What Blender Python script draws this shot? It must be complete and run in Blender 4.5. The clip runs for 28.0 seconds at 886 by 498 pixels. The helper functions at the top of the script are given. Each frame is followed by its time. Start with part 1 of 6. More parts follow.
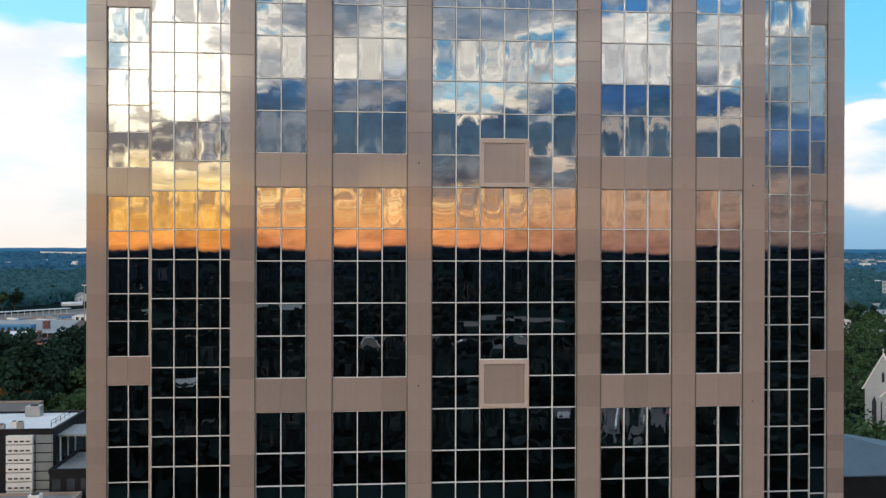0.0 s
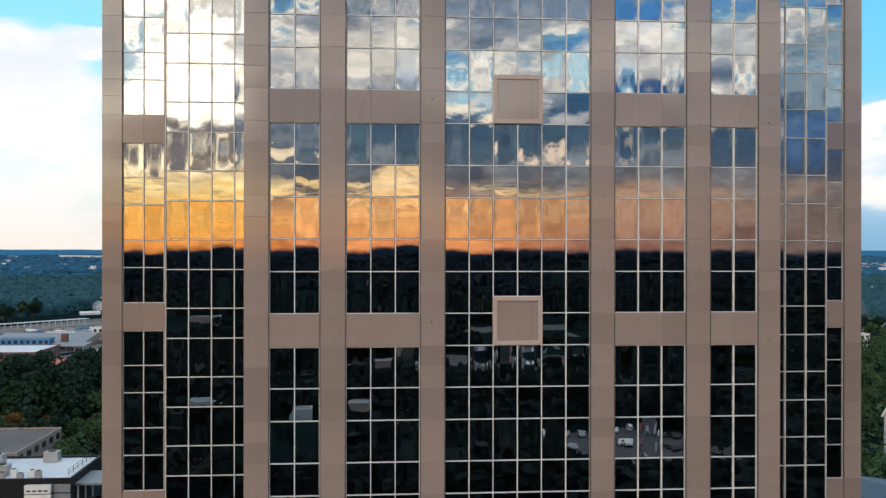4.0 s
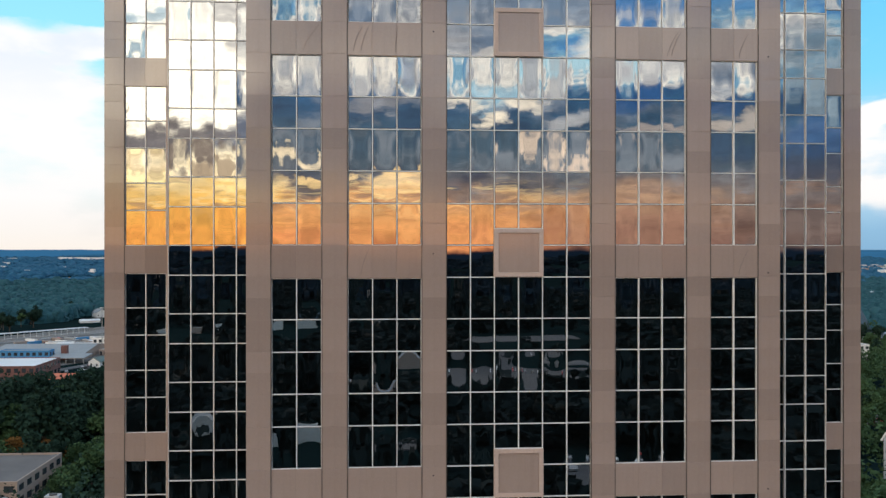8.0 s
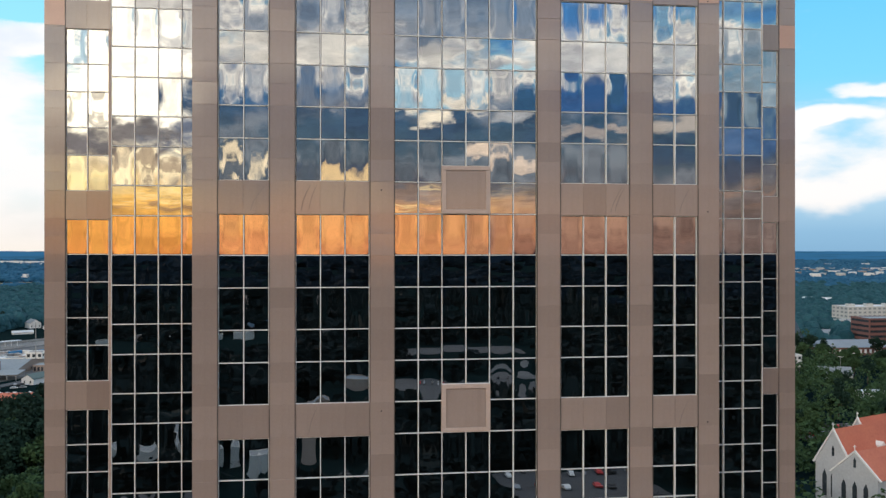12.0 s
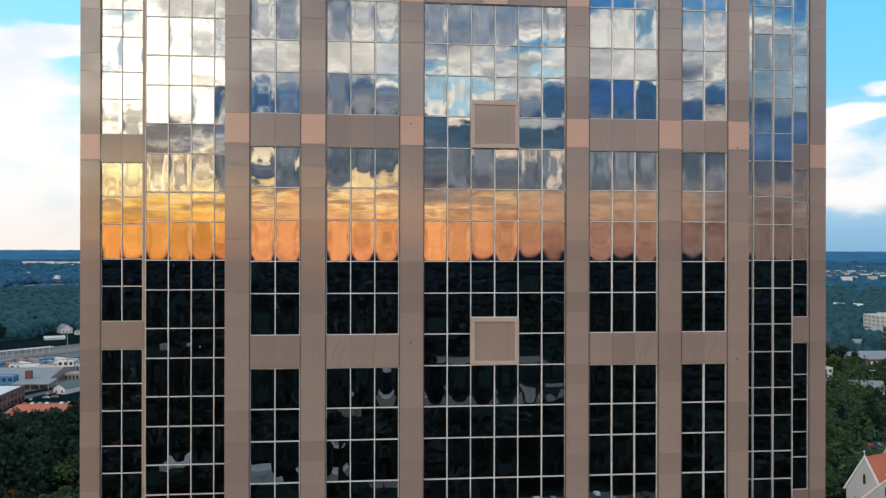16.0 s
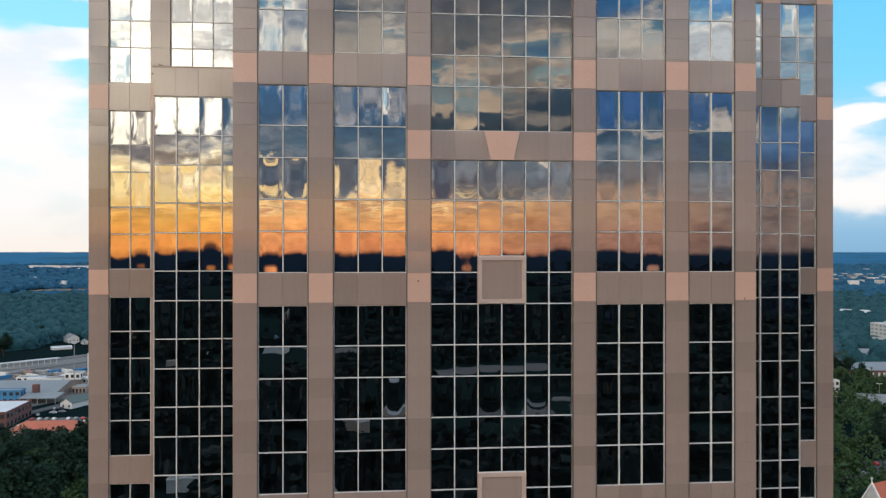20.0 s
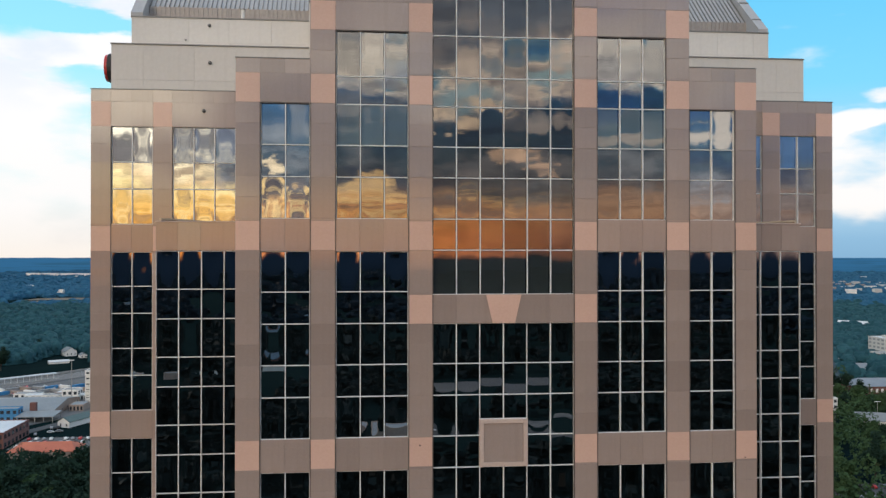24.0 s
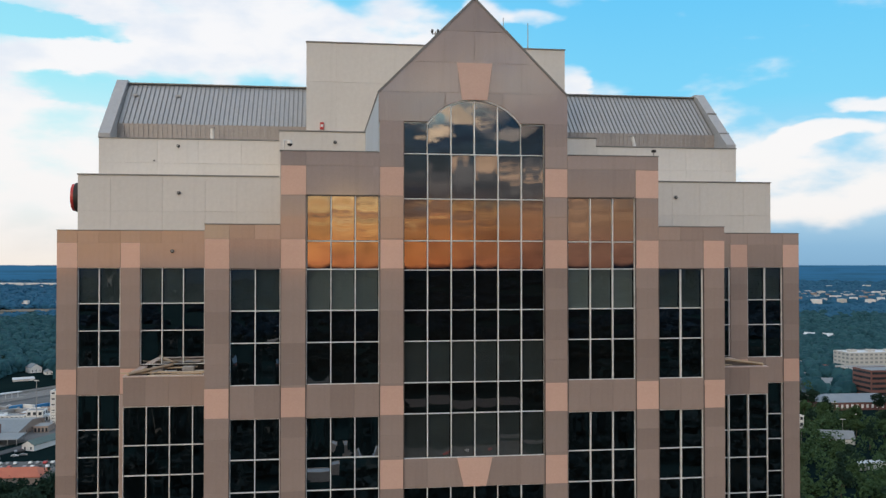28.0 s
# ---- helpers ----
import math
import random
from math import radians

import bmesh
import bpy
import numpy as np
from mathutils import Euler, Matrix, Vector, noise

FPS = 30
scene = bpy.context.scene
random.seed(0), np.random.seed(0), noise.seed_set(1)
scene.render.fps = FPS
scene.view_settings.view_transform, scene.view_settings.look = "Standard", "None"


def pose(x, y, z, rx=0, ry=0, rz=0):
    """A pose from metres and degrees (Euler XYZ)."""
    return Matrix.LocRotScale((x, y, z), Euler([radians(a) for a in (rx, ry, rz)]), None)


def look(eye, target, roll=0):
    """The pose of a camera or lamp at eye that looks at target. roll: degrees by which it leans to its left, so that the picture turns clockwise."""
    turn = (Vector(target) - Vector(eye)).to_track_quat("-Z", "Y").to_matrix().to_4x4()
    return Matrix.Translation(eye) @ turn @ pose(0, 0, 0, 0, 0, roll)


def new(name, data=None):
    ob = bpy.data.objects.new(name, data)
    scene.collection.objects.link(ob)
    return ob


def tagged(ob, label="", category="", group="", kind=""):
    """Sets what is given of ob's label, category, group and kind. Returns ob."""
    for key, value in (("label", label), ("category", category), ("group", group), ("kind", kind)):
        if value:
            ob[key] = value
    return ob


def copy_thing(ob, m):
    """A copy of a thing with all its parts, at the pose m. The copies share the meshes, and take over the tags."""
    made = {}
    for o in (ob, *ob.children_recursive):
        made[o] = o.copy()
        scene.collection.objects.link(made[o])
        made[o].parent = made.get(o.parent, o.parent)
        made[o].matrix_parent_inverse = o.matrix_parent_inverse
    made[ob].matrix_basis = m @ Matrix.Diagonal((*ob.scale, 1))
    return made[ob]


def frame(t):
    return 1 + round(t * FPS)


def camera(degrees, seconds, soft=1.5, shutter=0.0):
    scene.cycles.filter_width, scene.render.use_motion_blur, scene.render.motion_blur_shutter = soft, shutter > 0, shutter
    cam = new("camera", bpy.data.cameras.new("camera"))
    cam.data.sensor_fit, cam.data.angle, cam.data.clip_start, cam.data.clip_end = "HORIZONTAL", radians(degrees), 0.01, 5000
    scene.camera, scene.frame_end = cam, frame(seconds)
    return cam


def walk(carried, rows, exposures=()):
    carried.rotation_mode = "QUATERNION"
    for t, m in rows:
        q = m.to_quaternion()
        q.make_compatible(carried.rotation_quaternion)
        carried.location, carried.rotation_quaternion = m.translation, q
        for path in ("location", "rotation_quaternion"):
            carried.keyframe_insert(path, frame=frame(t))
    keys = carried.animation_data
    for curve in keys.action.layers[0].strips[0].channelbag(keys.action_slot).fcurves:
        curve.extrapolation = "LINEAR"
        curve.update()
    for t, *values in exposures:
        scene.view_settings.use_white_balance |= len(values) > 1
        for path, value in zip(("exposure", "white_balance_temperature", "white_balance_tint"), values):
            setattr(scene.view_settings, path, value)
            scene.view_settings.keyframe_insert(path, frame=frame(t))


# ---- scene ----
# ---- camera ----
cam = camera(52.2, 28.0, soft=1.4)
# seconds, eye x y z, yaw to the right, pitch up, lean (degrees)
PATH = [
    (0, -7.576, -47.377, -4.824, 5.19, -0.17, 0.1),
    (3, -7.443, -47.307, 1.409, 4.47, -0.09, 0.0),
    (5.5, -7.447, -47.435, 6.464, 3.73, -0.06, 0.1),
    (7, -7.559, -47.425, 9.478, 3.38, -0.09, 0.0),
    (7.5, -7.510, -47.375, 10.505, 4.01, -0.06, 0.1),
    (8, -7.551, -47.564, 11.572, 4.22, -0.09, 0.0),
    (9.5, -7.568, -47.696, 14.689, 3.93, -0.02, 0.1),
    (10, -7.574, -47.740, 15.728, 4.21, 0.00, 0.1),
    (10.5, -7.649, -47.783, 16.767, 4.20, 0.01, 0.1),
    (11, -7.725, -47.826, 17.807, 5.68, 0.03, 0.0),
    (11.5, -7.805, -47.858, 18.826, 7.53, 0.00, 0.0),
    (13.5, -7.889, -47.922, 22.817, 8.05, 0.00, 0.0),
    (14, -7.995, -47.970, 23.838, 6.51, -0.03, 0.1),
    (15, -8.011, -48.070, 25.917, 6.24, -0.03, 0.1),
    (17, -8.043, -48.272, 30.074, 6.03, -0.03, 0.1),
    (20, -8.118, -48.285, 36.311, 5.80, 0.06, 0.0),
    (21.5, -8.147, -48.430, 39.389, 5.71, 0.17, 0.0),
    (23.5, -8.353, -48.432, 43.719, 5.91, 0.37, 0.0),
    (25, -8.338, -48.457, 46.984, 5.97, 0.54, 0.0),
    (26, -8.351, -48.488, 49.014, 6.03, 0.69, 0.0),
    (26.5, -8.384, -48.471, 50.103, 6.12, 0.73, 0.0),
    (27, -8.418, -48.453, 51.193, 6.63, 0.77, 0.0),
    (27.5, -8.410, -48.469, 52.217, 7.47, 0.86, 0.0),
    (28, -8.365, -48.437, 53.248, 7.79, 0.89, 0.0),
]
walk(cam, [(t, pose(x, y, z, 90 + pitch, 0, -yaw) @ pose(0, 0, 0, 0, 0, lean)) for t, x, y, z, yaw, pitch, lean in PATH],
     exposures=[(0, 0.02), (24, 0.0), (26, 0.02), (27, 0.02), (28, -0.10)])

# ---- world: evening sky, the sun low behind the camera to its left ----
SUN_AZ, SUN_EL = radians(180 + 27), radians(7)   # azimuth from +y towards +x
scene.view_settings.exposure = 0.0
world = bpy.data.worlds.new("evening_sky")
scene.world = world
world.use_nodes = True
wn = world.node_tree
wn.nodes.clear()


def nd(tree, kind, **sockets):
    n = tree.nodes.new(kind)
    for key, value in sockets.items():
        n.inputs[int(key[1:]) if key[1:].isdigit() else key].default_value = value
    return n


def link(tree, a, b):
    tree.links.new(a, b)


def math_node(tree, op, a, b=None, c=None, clamp=False):
    n = tree.nodes.new("ShaderNodeMath")
    n.operation, n.use_clamp = op, clamp
    for i, v in enumerate((a, b, c)):
        if v is None:
            continue
        if isinstance(v, (int, float)):
            n.inputs[i].default_value = v
        else:
            tree.links.new(v, n.inputs[i])
    return n.outputs[0]


def ramp(tree, fac, stops, smooth=False):
    n = tree.nodes.new("ShaderNodeValToRGB")
    cr = n.color_ramp
    cr.interpolation = "EASE" if smooth else "LINEAR"
    while len(cr.elements) < len(stops):
        cr.elements.new(0.5)
    for e, (p, c) in zip(cr.elements, stops):
        e.position = p
        e.color = (*c, 1) if len(c) == 3 else c
    tree.links.new(fac, n.inputs[0])
    return n.outputs[0]


def mix(tree, fac, a, b, blend="MIX"):
    n = tree.nodes.new("ShaderNodeMix")
    n.data_type, n.blend_type = "RGBA", blend
    for sock, v in ((n.inputs[0], fac), (n.inputs[6], a), (n.inputs[7], b)):
        if isinstance(v, (int, float)):
            sock.default_value = v
        elif isinstance(v, tuple):
            sock.default_value = (*v, 1)
        else:
            tree.links.new(v, sock)
    return n.outputs[2]


def steps(tree, value, lo, hi):
    n = tree.nodes.new("ShaderNodeMapRange")
    n.interpolation_type = "SMOOTHSTEP"
    tree.links.new(value, n.inputs[0])
    n.inputs[1].default_value, n.inputs[2].default_value = lo, hi
    return n.outputs[0]


def sky_noise(vec, scale, stretch, detail=6.0, rough=0.55, shift=0.0):
    m = wn.nodes.new("ShaderNodeMapping")
    m.inputs["Scale"].default_value = (1, 1, stretch)
    m.inputs["Location"].default_value = (shift, shift * 0.7, shift * 0.3)
    link(wn, vec, m.inputs["Vector"])
    n = nd(wn, "ShaderNodeTexNoise", Scale=scale, Detail=detail, Roughness=rough)
    link(wn, m.outputs[0], n.inputs["Vector"])
    return n.outputs[0]


coord = wn.nodes.new("ShaderNodeTexCoord")
way = coord.outputs["Generated"]
sep = wn.nodes.new("ShaderNodeSeparateXYZ")
link(wn, way, sep.inputs[0])
dx, dy, dz = sep.outputs
elev = math_node(wn, "MULTIPLY", math_node(wn, "ARCSINE", dz), 57.2958)
az_back = math_node(wn, "MULTIPLY", math_node(wn, "ARCTAN2", dx, math_node(wn, "MULTIPLY", dy, -1)), 57.2958)
az_front = math_node(wn, "MULTIPLY", math_node(wn, "ARCTAN2", dx, dy), 57.2958)

n_big = sky_noise(way, 4.0, 3.0, 7.0, 0.55)
n_mid = sky_noise(way, 9.0, 3.5, 8.0, 0.6, 3.1)
n_fine = sky_noise(way, 26.0, 4.5, 7.0, 0.6, 7.7)


def warped(base, *terms):
    for noise_out, amount in terms:
        base = math_node(wn, "ADD", base, math_node(wn, "MULTIPLY", math_node(wn, "SUBTRACT", noise_out, 0.5), amount))
    return base


def elevation_ramp(value, stops, top=24.0):
    fac = math_node(wn, "DIVIDE", math_node(wn, "ADD", value, 1.0), top + 1.0, clamp=True)
    return ramp(wn, fac, [((e + 1.0) / (top + 1.0), tuple(v / 4 for v in c)) for e, c in stops])


# the west, behind the camera: orange under a dark cloud bank, broken cloud above, glare to the south


def tone(r, g, b, k=1.0):
    """Sky radiance, in quarters, that shows as an 8-bit tone in the mirror glazing."""
    return tuple(((v / 255 + 0.055) / 1.055) ** 2.4 * k / 0.56 / 4 for v in (r, g, b))


def level_ramp(value, stops, low=-1.0, top=17.0):
    fac = math_node(wn, "DIVIDE", math_node(wn, "SUBTRACT", value, low), top - low, clamp=True)
    return ramp(wn, fac, [((e - low) / (top - low), c) for e, c in stops])


def curve(value, stops, low, top, most):
    """A height that varies along the azimuth."""
    fac = math_node(wn, "DIVIDE", math_node(wn, "SUBTRACT", value, low), top - low, clamp=True)
    n = ramp(wn, fac, [((a - low) / (top - low), (v / most,) * 3) for a, v in stops], True)
    return math_node(wn, "MULTIPLY", n, most)


swirl_map = wn.nodes.new("ShaderNodeMapping")
swirl_map.inputs["Scale"].default_value = (1, 1, 1.7)
link(wn, way, swirl_map.inputs["Vector"])
swirl = nd(wn, "ShaderNodeTexNoise", Scale=15.0, Detail=8.0, Roughness=0.62)
link(wn, swirl_map.outputs[0], swirl.inputs["Vector"])
swirl_xyz = wn.nodes.new("ShaderNodeSeparateXYZ")
link(wn, swirl.outputs["Color"], swirl_xyz.inputs[0])
swirl_x, swirl_y, swirl_z = swirl_xyz.outputs
puffs = sky_noise(way, 20.0, 1.9, 8.0, 0.58, 5.3)
strata = sky_noise(way, 9.0, 14.0, 7.0, 0.62, 21.0)
az_w = warped(az_back, (swirl_x, 7.0), (n_fine, 2.0))
el_w = warped(elev, (swirl_y, 3.6), (puffs, 1.6))
el_low = warped(elev, (strata, 2.6), (puffs, 3.0))

# the glow along the horizon: yellow to the south, duller and greyer to the north
low_left = level_ramp(el_low, [(-1, tone(220, 126, 66)), (0.2, tone(236, 150, 76)), (1.4, tone(244, 170, 82)), (2.6, tone(250, 190, 96)), (3.4, tone(250, 206, 124)), (4.2, tone(255, 232, 168, 1.2)), (6, tone(255, 240, 200, 1.4))])
low_mid = level_ramp(el_low, [(-1, tone(200, 116, 76)), (0.2, tone(224, 142, 90)), (1.4, tone(236, 162, 98)), (2.4, tone(238, 174, 110)), (2.9, tone(204, 150, 110)), (3.4, tone(244, 192, 128)), (4.0, tone(248, 212, 160)), (4.8, tone(196, 172, 148))])
low_right = level_ramp(el_low, [(-1, tone(130, 92, 78)), (0.4, tone(146, 106, 90)), (1.6, tone(166, 126, 104)), (2.6, tone(184, 146, 116)), (3.6, tone(176, 144, 120)), (4.6, tone(140, 126, 120))])
low_far = level_ramp(el_low, [(-1, tone(100, 84, 80)), (0.6, tone(116, 98, 92)), (2.0, tone(124, 109, 103)), (4.0, tone(108, 106, 110))])
low = mix(wn, steps(wn, az_w, -8.5, -5.0), low_left, low_mid)
low = mix(wn, steps(wn, az_w, 5.0, 16.0), low, low_right)
low = mix(wn, steps(wn, az_w, 18.0, 26.0), low, low_far)
low = mix(wn, math_node(wn, "MULTIPLY", steps(wn, puffs, 0.50, 0.64), math_node(wn, "MULTIPLY", steps(wn, elev, 0.6, 2.0), 0.5)), low, mix(wn, 1.0, low, (0.70, 0.60, 0.58), "MULTIPLY"))
# the bank of dark cloud, its underside broken, its top uneven
bank_w = level_ramp(el_w, [(3.4, tone(122, 110, 104)), (4.4, tone(96, 97, 104)), (5.6, tone(68, 87, 102)), (7.4, tone(58, 85, 107)), (9.0, tone(46, 81, 113)), (10.5, tone(48, 98, 142)), (12.0, tone(64, 116, 160))])
bank_w = mix(wn, math_node(wn, "MULTIPLY", steps(wn, warped(puffs, (swirl_z, 0.8), (n_mid, 0.4)), 0.46, 0.72), 0.62), bank_w, tone(132, 135, 141))
bank_w = mix(wn, math_node(wn, "MULTIPLY", steps(wn, warped(puffs, (n_mid, 0.6)), 0.48, 0.32), 0.5), bank_w, tone(44, 66, 98))
foot = curve(az_w, [(-20, 5.0), (-7, 4.2), (-4, 3.3), (-1.5, 3.6), (1, 4.3), (4, 3.6), (10, 3.4), (16, 3.5), (30, 3.3)], -20, 30, 20)
crest = curve(az_w, [(-20, 8.6), (-8, 9.4), (-4, 10.1), (0, 10.3), (3.2, 9.9), (5.2, 8.8), (7.6, 7.7), (9.6, 8.8), (12, 9.5), (15.5, 10.4), (18, 10.1), (21, 9.6), (24, 9.0), (30, 8.4)], -20, 30, 20)
over_foot = math_node(wn, "SUBTRACT", el_w, foot)
over_crest = math_node(wn, "SUBTRACT", el_w, crest)
west = mix(wn, steps(wn, over_foot, -0.45, 0.4), low, bank_w)
# broken cloud over the bank: blue holes, bright rims, grey hearts
dense = warped(sky_noise(way, 10.0, 2.2, 9.0, 0.6, 3.7), (swirl_z, 0.35), (puffs, 0.3))
dense = math_node(wn, "ADD", dense, math_node(wn, "MULTIPLY", steps(wn, az_back, 22.0, 12.0), 0.03))
broken = ramp(wn, dense, [(0.33, tone(66, 122, 172)), (0.42, tone(118, 160, 184)), (0.455, tone(186, 196, 198)), (0.48, tone(232, 226, 214)), (0.52, tone(186, 184, 182)), (0.58, tone(142, 148, 156)), (0.68, tone(98, 114, 134))])
broken = mix(wn, math_node(wn, "MULTIPLY", steps(wn, elev, 13.0, 15.5), math_node(wn, "MULTIPLY", steps(wn, az_w, -2.0, 5.0), 0.6)), broken, tone(104, 126, 150))
west = mix(wn, steps(wn, over_crest, -0.30, 0.35), west, broken)


shred = sky_noise(way, 46.0, 1.8, 6.0, 0.65, 14.0)


def cloud_at(under, az, el, wide, tall, colour, amount=1.0, soft=0.75):
    """A ragged cloud or gap in the western sky, centred at an azimuth and an elevation."""
    u = math_node(wn, "DIVIDE", math_node(wn, "SUBTRACT", az_w, az), wide)
    v = math_node(wn, "DIVIDE", math_node(wn, "SUBTRACT", el_w, el), tall)
    r = math_node(wn, "ADD", math_node(wn, "MULTIPLY", u, u), math_node(wn, "MULTIPLY", v, v))
    r = warped(r, (shred, 2.2))
    return mix(wn, math_node(wn, "MULTIPLY", steps(wn, r, 1.0 + soft, 1.0 - soft), amount), under, colour)


CLOUDS = (
    (7.2, 9.5, 2.6, 0.9, tone(150, 190, 208), 0.9), (13.4, 10.9, 1.8, 0.5, tone(162, 204, 218), 0.9), (5.4, 9.0, 1.6, 0.35, tone(238, 226, 206), 0.9), (9.4, 9.1, 1.5, 0.35, tone(238, 224, 202), 0.9), (7.4, 8.1, 1.0, 0.5, tone(244, 230, 206), 1.0),
    (-1.0, 12.0, 4.6, 1.3, tone(226, 218, 204), 0.7), (0.5, 10.9, 3.0, 0.35, tone(150, 154, 162), 0.7), (8.4, 12.1, 1.4, 0.7, tone(208, 202, 192), 0.7), (4.6, 12.6, 1.4, 1.0, tone(160, 164, 170), 0.6), (10.6, 11.6, 1.2, 1.4, tone(186, 188, 188), 0.5),
    (15.6, 12.3, 2.4, 1.5, tone(226, 221, 212), 0.85), (18.4, 11.6, 1.7, 1.1, tone(202, 200, 196), 0.8), (16.2, 11.2, 2.4, 0.5, tone(178, 178, 180), 0.8), (16.4, 14.7, 2.4, 0.8, tone(58, 122, 182), 0.9), (22.0, 12.0, 1.9, 1.2, tone(176, 182, 186), 0.7), (22.2, 14.6, 2.2, 0.7, tone(74, 132, 184), 0.8),
    (27.2, 10.6, 3.0, 2.6, tone(104, 134, 154), 0.8), (27.0, 8.8, 2.4, 0.6, tone(142, 156, 164), 0.6), (27.4, 6.6, 3.0, 1.4, tone(62, 96, 140), 0.8),
    (16.6, 9.4, 1.8, 0.9, tone(44, 84, 136), 0.8), (21.6, 8.6, 1.8, 0.6, tone(52, 88, 134), 0.7), (17.4, 7.3, 3.6, 0.32, tone(172, 160, 152), 0.8), (21.8, 7.3, 2.0, 0.5, tone(190, 178, 166), 0.8),
    (10.6, 6.3, 1.7, 0.4, tone(232, 208, 184), 0.95), (12.6, 5.7, 0.9, 0.3, tone(224, 200, 178), 0.8), (12.4, 8.2, 1.1, 0.5, tone(190, 188, 186), 0.7), (0.6, 8.8, 2.8, 0.45, tone(158, 156, 158), 0.7), (-5.0, 5.8, 1.2, 0.32, tone(250, 228, 190), 0.95), (1.4, 4.5, 1.3, 0.38, tone(252, 214, 156), 0.9), (-1.6, 4.3, 0.9, 0.25, tone(250, 214, 160), 0.8), (-4.6, 4.3, 0.9, 0.22, tone(252, 214, 150), 0.9),
)
for spec in CLOUDS:
    west = cloud_at(west, *spec)
# the glare of the hidden sun, with a torn dark shelf across it
glare = level_ramp(el_w, [(3.6, tone(255, 222, 156, 1.0)), (4.4, tone(236, 200, 148)), (5.0, tone(255, 232, 186, 1.1)), (6.2, tone(255, 240, 205, 1.2)), (8.0, tone(255, 246, 226, 1.25)), (12.0, tone(255, 248, 232, 1.2)), (15.5, tone(255, 250, 240, 1.05))])
leftward = steps(wn, az_w, -6.6, -8.4)
west = mix(wn, math_node(wn, "MULTIPLY", leftward, steps(wn, over_foot, -0.6, 0.3)), west, glare)
off_az, off_el = math_node(wn, "DIVIDE", math_node(wn, "ADD", az_back, 15.0), 8.0), math_node(wn, "DIVIDE", math_node(wn, "SUBTRACT", elev, 10.0), 4.0)
near_sun = math_node(wn, "EXPONENT", math_node(wn, "MULTIPLY", math_node(wn, "ADD", math_node(wn, "MULTIPLY", off_az, off_az), math_node(wn, "MULTIPLY", off_el, off_el)), -1.6))
west = mix(wn, math_node(wn, "MULTIPLY", near_sun, math_node(wn, "MULTIPLY", leftward, steps(wn, el_w, 7.4, 8.6))), west, (0.40, 0.32, 0.20), "ADD")
SHELF = (
    (-8.6, 6.9, 1.7, 1.1, tone(94, 104, 124), 1.0), (-10.8, 7.1, 1.7, 0.7, tone(112, 108, 110), 1.0), (-11.4, 6.0, 1.8, 0.55, tone(128, 116, 108), 1.0), (-14.2, 6.3, 2.6, 0.95, tone(104, 102, 108), 1.0), (-12.4, 8.0, 1.0, 0.4, tone(150, 142, 132), 0.8), (-9.4, 5.3, 2.4, 0.26, tone(150, 128, 110), 0.8),
    (-15.4, 11.6, 1.3, 2.6, tone(150, 190, 210), 0.9), (-13.7, 13.9, 0.9, 0.7, tone(160, 192, 208), 0.8), (-10.2, 14.8, 2.2, 0.6, tone(176, 172, 168), 0.8), (-8.0, 13.2, 0.8, 1.4, tone(186, 184, 182), 0.7), (-8.6, 10.0, 0.8, 0.4, tone(206, 198, 184), 0.6),
)
for spec in SHELF:
    west = cloud_at(west, *spec)
# mauve wisps and bright rims where the glow meets the bank
wisps = sky_noise(way, 13.0, 7.0, 8.0, 0.62, 33.0)
fringe = math_node(wn, "MULTIPLY", steps(wn, elev, 1.6, 2.8), steps(wn, elev, 4.5, 3.6))
west = mix(wn, math_node(wn, "MULTIPLY", steps(wn, wisps, 0.52, 0.60), math_node(wn, "MULTIPLY", fringe, 0.7)), west, tone(146, 120, 106))
west = mix(wn, math_node(wn, "MULTIPLY", math_node(wn, "MULTIPLY", steps(wn, wisps, 0.44, 0.47), steps(wn, wisps, 0.52, 0.48)), math_node(wn, "MULTIPLY", fringe, math_node(wn, "MULTIPLY", steps(wn, az_w, 16.0, 4.0), 0.6))), west, tone(255, 222, 158))
texture = ramp(wn, warped(shred, (puffs, 0.5)), [(0.30, (0.66, 0.66, 0.68)), (0.50, (0.96, 0.96, 0.96)), (0.68, (1.20, 1.20, 1.18))])
west = mix(wn, 1.0, west, texture, "MULTIPLY")
# thin level streaks of cloud through the orange
streaks = math_node(wn, "MULTIPLY", steps(wn, strata, 0.50, 0.66), steps(wn, elev, 4.4, 3.2))
west = mix(wn, math_node(wn, "MULTIPLY", streaks, 0.5), west, mix(wn, 1.0, west, (0.62, 0.50, 0.48), "MULTIPLY"))

# the east, ahead: blue with broken white cloud, denser to the left
blue_right = elevation_ramp(elev, [(-1, (0.23, 0.43, 0.64)), (1.0, (0.29, 0.52, 0.74)), (3.0, (0.46, 0.70, 0.88)), (6.0, (0.40, 0.74, 0.97)), (10.0, (0.22, 0.70, 1.0)), (16.0, (0.15, 0.62, 1.0)), (24.0, (0.1, 0.4, 0.8))])
blue_left = elevation_ramp(elev, [(-1, (0.92, 0.82, 0.72)), (1.0, (0.90, 0.86, 0.82)), (4.0, (0.88, 0.96, 0.97)), (8.0, (0.64, 0.94, 0.99)), (11.5, (0.36, 0.86, 1.0)), (17.0, (0.28, 0.76, 1.0)), (24.0, (0.1, 0.4, 0.8))])
blue = mix(wn, steps(wn, az_front, 20.0, -18.0), blue_right, blue_left)
